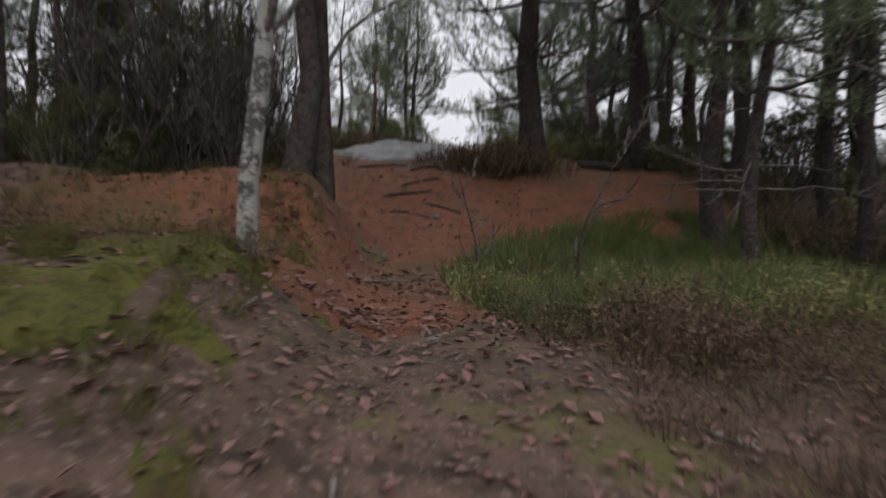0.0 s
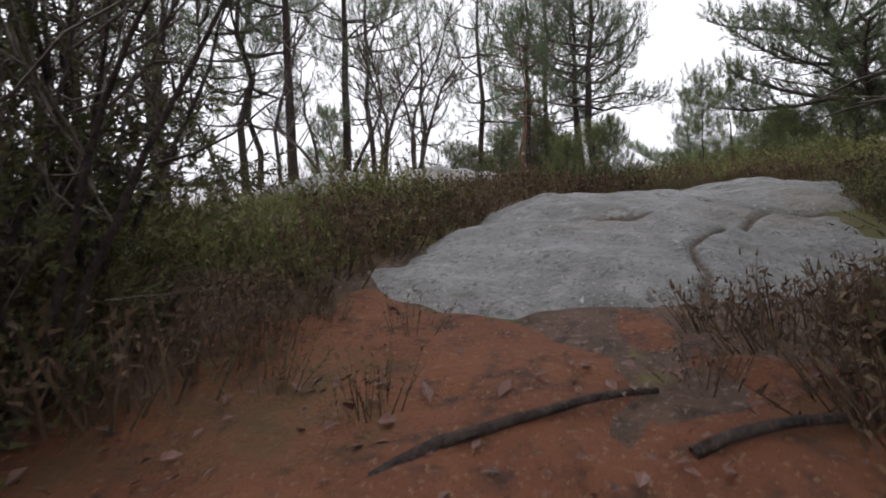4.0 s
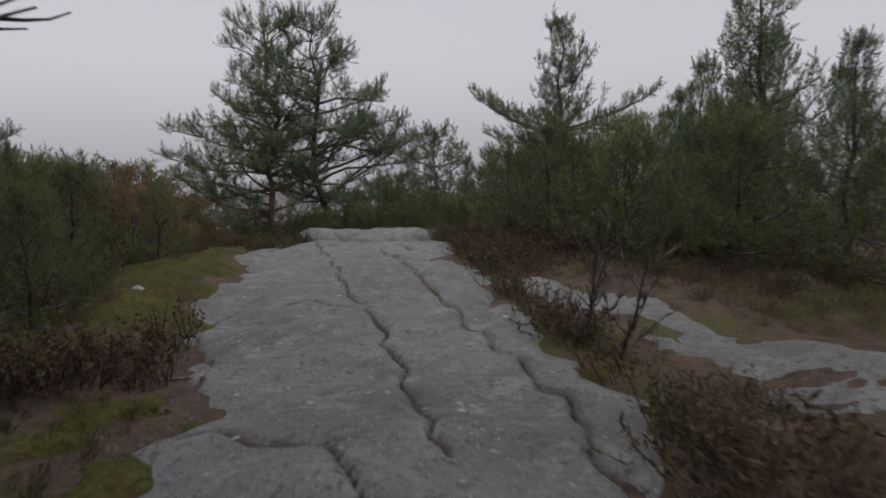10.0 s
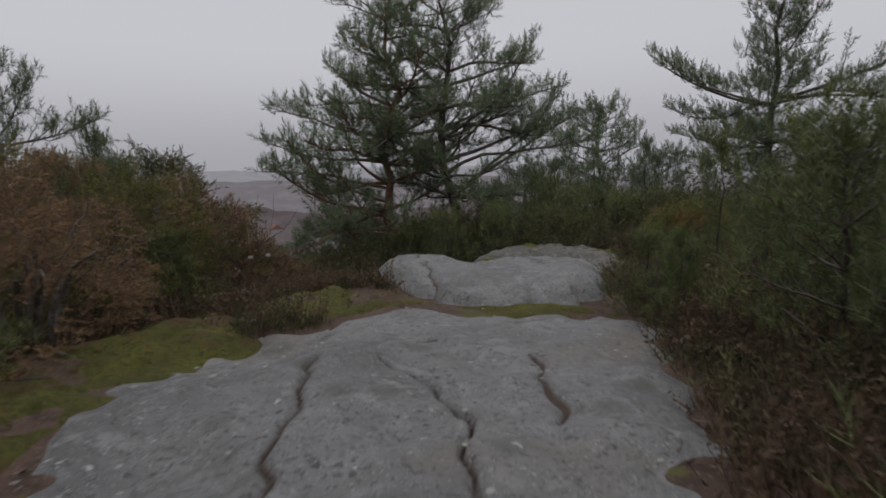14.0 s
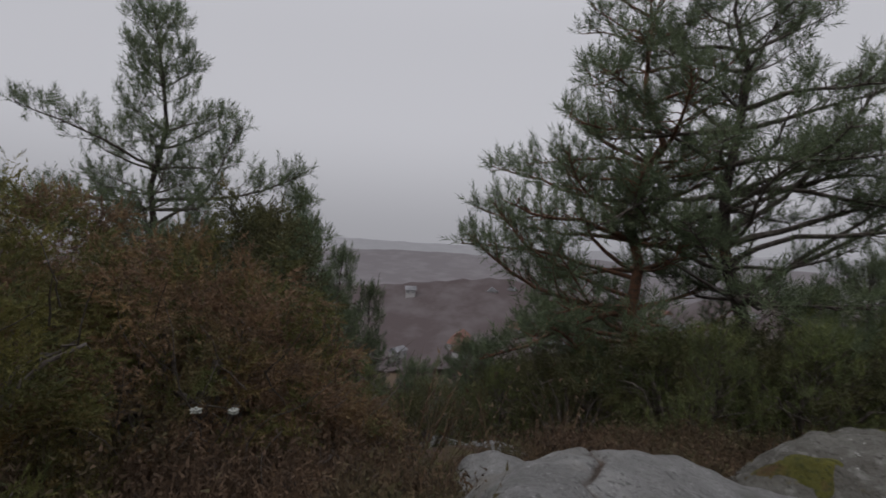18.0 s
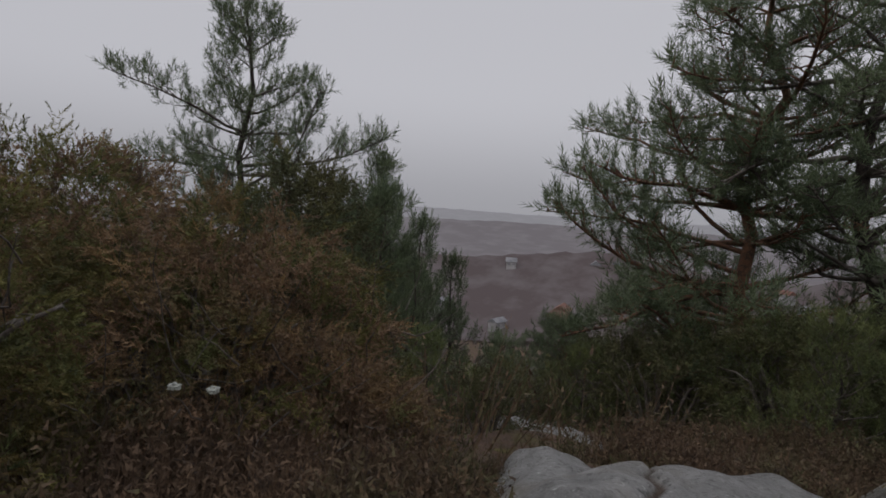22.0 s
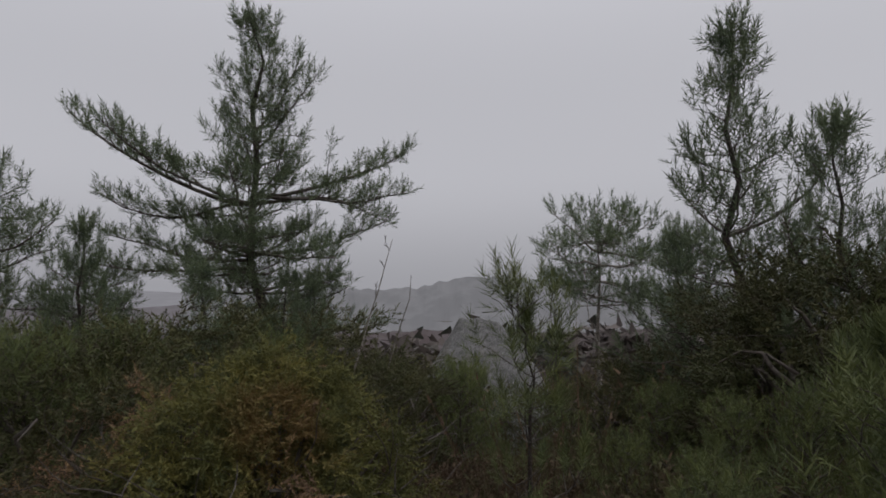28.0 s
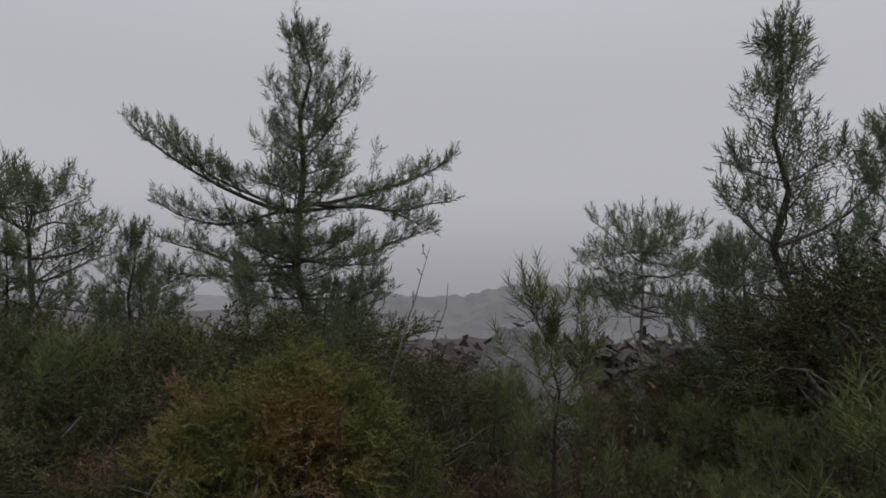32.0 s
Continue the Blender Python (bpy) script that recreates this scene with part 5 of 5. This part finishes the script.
# dark bushes under the summit pines and round the lookout
dark = bush(5.2, 30.5, "dense dark green juniper below the lookout", 620, 1.15, 1.0, 1.75, M_DARK, stems=12, plumes=560, plume=0.16, needles=13, group="junipers round the lookout", inner=0.35)
for k, (x, y, s) in enumerate(((7.6, 32.4, 1.25), (8.4, 32.0, 1.15), (6.4, 31.3, 1.1), (3.6, 31.0, 1.0), (2.0, 31.2, 1.05), (0.4, 31.0, 1.0), (-0.7, 32.0, 1.0), (2.4, 32.6, 1.2), (4.4, 32.6, 1.25), (9.8, 32.2, 1.15), (11.0, 32.2, 1.0), (9.6, 30.9, 0.95), (12.6, 30.6, 0.8), (13.2, 28.6, 0.9), (12.0, 29.2, 0.8), (-1.6, 30.4, 0.7), (13.4, 35.8, 1.1), (12.2, 34.8, 1.1), (11.4, 26.6, 0.75), (6.6, 29.9, 0.75), (-2.4, 27.6, 0.9), (-3.4, 29.0, 0.8), (-0.5, 28.3, 0.6), (14.6, 27.6, 0.9), (10.4, 33.2, 1.25), (11.4, 33.0, 1.2), (9.4, 33.8, 1.3), (12.4, 33.2, 1.0), (8.4, 33.4, 1.35), (14.0, 29.6, 0.9), (13.0, 27.4, 0.9), (15.4, 26.4, 1.0), (12.6, 25.4, 0.8), (3.9, 2.4, 0.6), (5.0, 1.6, 0.7), (5.8, 0.6, 0.8), (6.5, -0.8, 0.8), (5.2, 3.4, 0.6), (7.4, 2.0, 0.9), (4.9, -2.6, 0.6), (6.0, -3.4, 0.8), (-2.1, -0.2, 0.55), (-2.5, 1.3, 1.3), (-1.9, 1.4, 0.7), (-2.8, -1.2, 0.55), (-3.4, -2.4, 0.6), (-3.4, 0.3, 0.8), (-2.9, 2.7, 1.3), (-4.2, 1.8, 1.0), (-4.0, -1.4, 0.7), (-0.7, 32.5, 1.1), (0.5, 32.4, 1.15), (1.6, 32.2, 1.15), (2.9, 32.2, 1.2), (-1.6, 33.0, 1.0), (8.4, 34.0, 1.8), (10.0, 34.8, 1.9), (6.8, 34.6, 1.8), (11.4, 35.2, 1.8), (10.9, 26.6, 1.2), (11.6, 27.4, 1.25), (11.4, 25.4, 1.2), (12.4, 26.8, 1.35), (12.4, 28.9, 1.0), (10.2, 25.2, 0.95))):
    put_copy(dark, x, y, k * 2.1, s)

# ---- ground cover ----
cov = np.random.default_rng(9)


def clear_of(poly_list, pts, gap):
    ok = np.ones(len(pts), bool)
    for p in poly_list:
        ok &= inside(p, pts[:, 0], pts[:, 1]) < -gap
    return ok


def path_gap(pts):
    return np.abs(pts[:, 0] - np.interp(pts[:, 1], LINE_Y, LINE_X))


def in_area(n, x0, x1, y0, y1):
    p = np.stack([cov.uniform(x0, x1, n), cov.uniform(y0, y1, n)], 1)
    return p


def lift(p, dz=0.0):
    return np.column_stack([p, ground_z(p[:, 0], p[:, 1]) + dz + 0.034 * np.clip(inside(LITTER, p[:, 0], p[:, 1]) / 0.4, 0, 1)])


heath = [heath_template(cov, h) for h in (0.3, 0.36, 0.42, 0.26)]
p = in_area(11500, -4.2, 5.2, -7, 33)
p[:, 0] += np.interp(p[:, 1], LINE_Y, LINE_X)
mound = np.concatenate([cov.normal(size=(46, 2)) * np.array([0.2, 0.36]) + np.array([2.5, 13.0]), cov.normal(size=(60, 2)) * np.array([0.4, 0.18]) + np.array([1.75, 1.3])])
p = np.concatenate([p, mound])
forced = np.arange(len(p)) >= len(p) - len(mound)
d = wave(p[:, 0], p[:, 1], 3.2, 21)
g = path_gap(p)
early = p[:, 1] < 0.8
edge = np.full(len(p), 1e9)
for poly in ROCKS + MOSS[:3] + MOSS[5:7]:
    edge = np.minimum(edge, -inside(poly, p[:, 0], p[:, 1]))
keep = (edge > 0.04) & (g > np.where(early, 0.6, 0.22)) & (d > np.where(early, np.where((p[:, 1] < -4.7) & (p[:, 0] > 0.2), -0.9, 0.1), -1.3))
bilberry = (p[:, 1] > -5.0) & (p[:, 1] < -2.5) & (p[:, 0] > 0.3) & (p[:, 0] < 3.6) & (g > 0.42)
keep |= bilberry
keep &= ~((p[:, 1] > np.where(p[:, 0] < 0.2, -4.2, -2.5)) & (p[:, 1] < np.where(p[:, 0] > 2.3, 2.2, np.where(p[:, 0] > 0.9, 0.75, 1.2))) & (p[:, 0] > -2.0) & (p[:, 0] < 4.6))
keep &= ~((p[:, 0] < 2.7) & (p[:, 1] > 9.3) & (p[:, 1] < 13.4) & (d < 0.55))
keep &= ~((p[:, 0] < 2.6) & (p[:, 0] > 0.9) & (p[:, 1] > 13.3) & (p[:, 1] < 20) & (d < 0.3))
keep &= ~((p[:, 0] > 2.5) & (p[:, 0] < 3.7) & (p[:, 1] > 10.8) & (p[:, 1] < 12.2))
keep &= ~((p[:, 0] > 3.1) & (p[:, 0] < 6.6) & (p[:, 1] > 26.6) & (p[:, 1] < 29.0) & (d < 0.9))
keep &= ~((p[:, 0] > 2.6) & (p[:, 0] < 5.2) & (p[:, 1] > 22) & (p[:, 1] < 23.6))
keep |= forced
p, edge = p[keep], edge[keep]
# low at the rock's rim, knee-high away from it
grow = np.clip(0.42 + 0.75 * edge, 0.45, 1.0) * (1 + 0.18 * wave(p[:, 0], p[:, 1], 1.4, 77)) * np.where((p[:, 0] > 2.6) & (p[:, 1] < 10), 1.0, 0.92) * np.clip(0.5 + path_gap(p), 0.5, 1) * np.where((p[:, 0] > 4.8) & (p[:, 1] > 12.5) & (p[:, 1] < 19), 0.48, 1) * np.where((p[:, 0] < 1.5) & (p[:, 1] > 4.2) & (p[:, 1] < 8), 0.58, 1) * np.where(p[:, 1] < -2.4, 0.62, 1)
near = (p[:, 0] > -1.5) & (p[:, 0] < 6.5)
green = ((wave(p[:, 0], p[:, 1], 4.5, 33) > 0.15) | ((p[:, 0] > 2.4) & (p[:, 1] < 10.5) & (wave(p[:, 0], p[:, 1], 1.8, 35) > -0.6)) | ((p[:, 0] < 1.7) & (p[:, 1] < 6.6) & (wave(p[:, 0], p[:, 1], 1.2, 36) > -0.5))) & (p[:, 1] < 17) & (p[:, 1] > 0.5)
green &= p[:, 1] > 1.9
green |= (p[:, 1] > 3.6) & (p[:, 1] < 6.8) & (p[:, 0] < 2.2) & (wave(p[:, 0], p[:, 1], 1.2, 36) > -1.0)
green |= (p[:, 1] < -2.4) & (p[:, 1] > -4.2) & (p[:, 0] > 0.2) & (wave(p[:, 0], p[:, 1], 1.6, 44) > -0.5)
proto = []
for k, tm in enumerate(heath):
    for m in (M_HEATHER, M_HEATHER_GREEN):
        proto.append(mesh_object("heather_clump", tm, np.arange(len(tm), dtype=np.int32).reshape(-1, 3), m))
        tagged(proto[-1], "clump of brown winter heather" if m is M_HEATHER else "clump of dark green heather", "heather", "heather beside the path")
sel = np.flatnonzero(near)
picked = sel[cov.permutation(len(sel))[:290]]
for n, k in enumerate(picked):
    ob = proto[2 * (n % 4) + int(green[k])].copy()
    scene.collection.objects.link(ob)
    s = cov.uniform(0.85, 1.25) * grow[k]
    ob.location, ob.rotation_euler, ob.scale = (p[k, 0], p[k, 1], ground_z(p[k, 0], p[k, 1])), (cov.normal() * 0.08, cov.normal() * 0.08, cov.uniform(0, 6.28)), (s, s, s * cov.uniform(0.85, 1.1))
for ob in proto:
    bpy.data.objects.remove(ob)
rest = np.setdiff1d(np.arange(len(p)), picked)
for name, m, sub, label in (("heather", M_HEATHER, rest[~green[rest]], "low brown winter heather covering the hill"), ("green_heather", M_HEATHER_GREEN, rest[green[rest]], "low green heather covering the hill")):
    scatter_stuff(name, heath, lift(p[sub]), m, label, "heather", 31, 0.85, 1.3, grow=grow[sub])
# a dense low fringe along the rims
small_heath = [heath_template(cov, h, 12, 5, 0.14) for h in (0.24, 0.3)]
q = in_area(15000, -3.5, 4.5, 1.8, 28)
q[:, 0] += np.interp(q[:, 1], LINE_Y, LINE_X)
rim = np.full(len(q), 1e9)
for poly in ROCKS + MOSS[:3] + MOSS[5:7]:
    rim = np.minimum(rim, -inside(poly, q[:, 0], q[:, 1]))
q = q[(rim > 0.03) & (rim < 0.6) & ~((q[:, 0] < 2.7) & (q[:, 1] > 9.3) & (q[:, 1] < 13.2)) & (q[:, 0] > -1) & (path_gap(q) > 0.34) & ~((q[:, 0] > 2.6) & (q[:, 0] < 5.2) & (q[:, 1] > 22) & (q[:, 1] < 23.6)) & ~((q[:, 0] > 4.95) & (q[:, 1] > 13) & (q[:, 1] < 18.5)) & ~((q[:, 0] > 3.1) & (q[:, 1] > 26.6)) & ~((q[:, 0] > 2.5) & (q[:, 0] < 3.7) & (q[:, 1] > 10.8) & (q[:, 1] < 12.2))]
scatter_stuff("heather_fringe", small_heath, lift(q), M_HEATHER, "low brown heather along the rims of the rock", "heather", 40, 0.55, 1.15, 0.25)
# trodden heather between the young pines and the slab
q = in_area(1700, 1.0, 3.2, 4.6, 7.6)
q = q[(q[:, 0] - 1.5 - 0.47 * (q[:, 1] - 4.6) < 0.45) & (q[:, 0] - 1.5 - 0.47 * (q[:, 1] - 4.6) > -0.75) & clear_of(ROCKS, q, 0.01)]
scatter_stuff("trodden_heather", small_heath, lift(q), M_HEATHER, "trodden low heather along the path", "heather", 41, 0.2, 0.34, 0.25)
# a coarser cover on the slopes around
p = in_area(3600, -22, 28, -12, 48)
p = p[(path_gap(p) > 4.4) & clear_of(ROCKS, p, 0.1)]
scatter_stuff("slope_heath", [heath_template(cov, 0.6, 12, 4, 0.4)], lift(p), M_HEATHER, "brown heath on the slopes round the hill", "heather", 33, 1.2, 2.4)

# grass beside the start of the path
blade = np.concatenate([np.array([[-0.004, 0, 0], [0.004, 0, 0], [0.05 * math.cos(a), 0.05 * math.sin(a), 1]]) * np.array([1, 1, 0.15]) + np.array([0.035 * math.cos(a * 2.3), 0.035 * math.sin(a * 2.3), 0]) for a in np.linspace(0, 6, 9)])
p = in_area(10000, 0.3, 4.8, -4.3, -0.2)
p = p[inside([(0.4, -3.3), (0.7, -3.9), (1.6, -4.1), (2.6, -3.7), (3.6, -3.2), (4.7, -2.4), (4.7, -0.5), (3.2, -0.4), (1.9, -0.8), (1.0, -1.5), (0.5, -2.4)], p[:, 0], p[:, 1]) + cov.normal(size=len(p)) * 0.16 > 0]
p = p[(path_gap(p) > 0.5 + 0.2 * wave(p[:, 0], p[:, 1], 1.3, 3)) & (wave(p[:, 0], p[:, 1], 1.1, 41) + cov.normal(size=len(p)) * 0.35 > -0.75)]
scatter_stuff("grass", [blade], lift(p), M_GRASS, "green tufted forest grass and bilberry", "grass", 34, 0.7, 1.5, 0.35)
p = in_area(1500, -2.6, -0.5, -6.5, -2.0)
scatter_stuff("left_grass", [blade], lift(p[path_gap(p) > 0.5]), M_MOSS, "short mossy grass on the bank", "grass", 35, 0.3, 0.75, 0.4)
p = in_area(5200, -1.5, 3.0, 9.4, 15.6)
p = p[clear_of(ROCKS, p, 0.05)]
scatter_stuff("dry_grass", [blade], lift(p), M_MOSS, "short yellow-green grass and moss under the pines", "grass", 36, 0.2, 0.55, 0.5)
p = in_area(1500, 0.4, 3.4, 17.2, 24.4)
p = p[clear_of(ROCKS, p, 0.02)]
scatter_stuff("ledge_grass", [blade], lift(p), M_MOSS, "short yellow-green grass at the rock's edge", "grass", 37, 0.2, 0.6, 0.5)

# fallen leaves and twigs
leaf_t = [np.array([[0, 0, 0.004], [0.02, 0.012, 0.01], [0.045, 0, 0.004], [0, 0, 0.004], [0.045, 0, 0.004], [0.02, -0.014, 0.009]]) * s for s in (0.8, 1.0, 1.3)]
p = np.concatenate([in_area(5400, -1.9, 2.4, -7.5, -3.4), in_area(3600, -2.8, 2.4, -4.2, -2.0), in_area(1500, -2.8, 2.8, -2.2, 1.4)])
p = p[cov.random(len(p)) < np.clip(1.25 - path_gap(p) * 0.35, 0.1, 1)]
scatter_stuff("fallen_leaves", leaf_t, lift(p, 0.004), M_LEAF, "wet brown fallen leaves on the path", "leaves", 38, 0.55, 1.35, 0.35)
p = in_area(1600, -2, 6, 1.5, 26)
scatter_stuff("scattered_leaves", leaf_t, lift(p, 0.004), M_LEAF, "few brown leaves caught among the heath", "leaves", 39, 0.6, 1.2, 0.35)
for k in range(46):
    x, y = (cov.uniform(-1.8, 1.8), cov.uniform(-6.5, 1.2)) if k < 34 else (cov.uniform(0, 5), cov.uniform(6, 24))
    w = Wood(5)
    az, ln = cov.uniform(0, 6.28), cov.uniform(0.12, 0.5)
    pts = bent((0, 0, 0.012), (math.cos(az), math.sin(az), 0), ln, 0.0, cov, 5, 0.12)
    pts[:, 2] = 0.012 + 0.03 * (-3 < y < 1.4) + ground_z(pts[:, 0] + x, pts[:, 1] + y) - ground_z(x, y)
    w.tube(pts, np.linspace(0.009, 0.003, len(pts)))
    ob = w.make("twig", M_DEAD if k % 2 and k >= 34 else M_TWIG, None)
    ob.location = (x, y, ground_z(x, y))
    tagged(ob, "bare fallen twig on the ground", "twig", "fallen twigs")
# roots across the path
for k, (x, y, az, ln, r) in enumerate(((0.05, 0.1, 0.5, 0.75, 0.022), (0.3, 0.4, 0.3, 0.6, 0.02), (0.1, -0.25, 0.1, 0.5, 0.018), (0.5, 0.0, -0.4, 0.6, 0.018), (0.1, -3.2, -0.2, 0.9, 0.024), (-0.3, 0.9, 0.4, 0.9, 0.02), (0.5, 1.0, 0.2, 0.7, 0.018), (2.4, 11.9, -0.3, 1.1, 0.03))):
    w = Wood(7)
    pts = bent((0, 0, 0.01), (math.cos(az), math.sin(az), 0), ln, 0.0, cov, 8, 0.1)
    pts[:, 2] = 0.012 + 0.034 * (y < 1.6) + ground_z(pts[:, 0] + x, pts[:, 1] + y) - ground_z(x, y) - np.linspace(-1, 1, len(pts)) ** 4 * 0.03
    w.tube(pts, np.linspace(r, r * 0.5, len(pts)))
    ob = w.make("tree_root", M_BARK, None)
    ob.location = (x, y, ground_z(x, y))
    tagged(ob, "dark pine root lying across the path", "root", "roots on the path")
# mossy fallen logs
for x, y, az, ln in ((3.2, 1.75, 0.1, 0.7), (4.3, 1.7, 0.0, 0.35)):
    t = thing("fallen_log", x, y, ground_z(x, y), "short dark rotten log with moss", "log")
    w = Wood(9)
    w.tube(bent((0, 0, 0.06), (math.cos(az), math.sin(az), 0), ln, 0, cov, 6, 0.04), [0.05, 0.075, 0.08, 0.075, 0.078, 0.07, 0.045])
    w.make("trunk", M_BARK, t)
# lichen tufts on stone and heath
ring = np.array([[0.5 * math.cos(a), 0.5 * math.sin(a), 0] for a in np.linspace(0, 6.283, 9)[:-1]])
cap = np.concatenate([np.array([ring[k], ring[(k + 1) % 8], [0, 0, 0.3]]) for k in range(8)])
for poly, n, nm in ((LOOKOUT, 160, "slab"), (RIDGE, 200, "ridge"), (SLAB_2, 60, "path slab")):
    xs, ys = [q[0] for q in poly], [q[1] for q in poly]
    p = in_area(n * 3, min(xs), max(xs), min(ys), max(ys))
    p = p[inside(poly, p[:, 0], p[:, 1]) > 0.25][:n]
    scatter_stuff("lichen_spots", [cap * np.array([0.03, 0.024, 0.004])], lift(p, 0.1), M_LICHEN, "pale round lichen spots on the " + nm, "lichen", 50, 0.4, 1.3, 0.05)
# tufts of white lichen on the juniper's twigs
for x, y, z in ((1.25, 24.2, 4.75), (1.08, 24.1, 4.74)):
    bm = bmesh.new()
    bmesh.ops.create_icosphere(bm, subdivisions=3, radius=0.024)
    for v in bm.verts:
        v.co *= 1 + 0.3 * math.sin(v.co.x * 260 + x * 9) * math.sin(v.co.y * 220) + 0.2 * math.sin(v.co.z * 340 + y)
        v.co.z *= 0.7
    me = bpy.data.meshes.new("lichen_tuft")
    bm.to_mesh(me)
    bm.free()
    me.materials.append(M_LICHEN)
    ob = new("lichen_tuft", me)
    ob.location = (x, y, z)
    tagged(ob, "white tuft of lichen caught on juniper twigs", "lichen", "lichen on the juniper")
# pale stones in the moss and on the path
for k, (x, y, r) in enumerate(((1.62, 10.26, 0.03), (1.84, 10.33, 0.03), (1.31, 10.01, 0.028), (1.4, 10.05, 0.024), (1.39, 10.2, 0.026), (1.69, 10.13, 0.022), (-1.35, 0.05, 0.09), (0.62, -0.35, 0.05), (1.9, -0.55, 0.05), (2.05, 17.6, 0.05), (1.9, 18.6, 0.06))):
    bm = bmesh.new()
    bmesh.ops.create_icosphere(bm, subdivisions=2, radius=r)
    for v in bm.verts:
        v.co *= 1 + 0.22 * math.sin(v.co.x / r * 3 + k) * math.cos(v.co.y / r * 2.3 + k * 2)
        v.co.z *= 0.5
    me = bpy.data.meshes.new("stone")
    bm.to_mesh(me)
    bm.free()
    me.materials.append(M_LICHEN if y > 2 else M_ROCK)
    ob = new("stone", me)
    ob.location = (x, y, ground_z(x, y) + (0.035 if y < 2 else 0.03))
    tagged(ob, "small pale stone with lichen lying in moss" if y > 2 else "small grey stone on the needle litter", "stone", "stones beside the path")
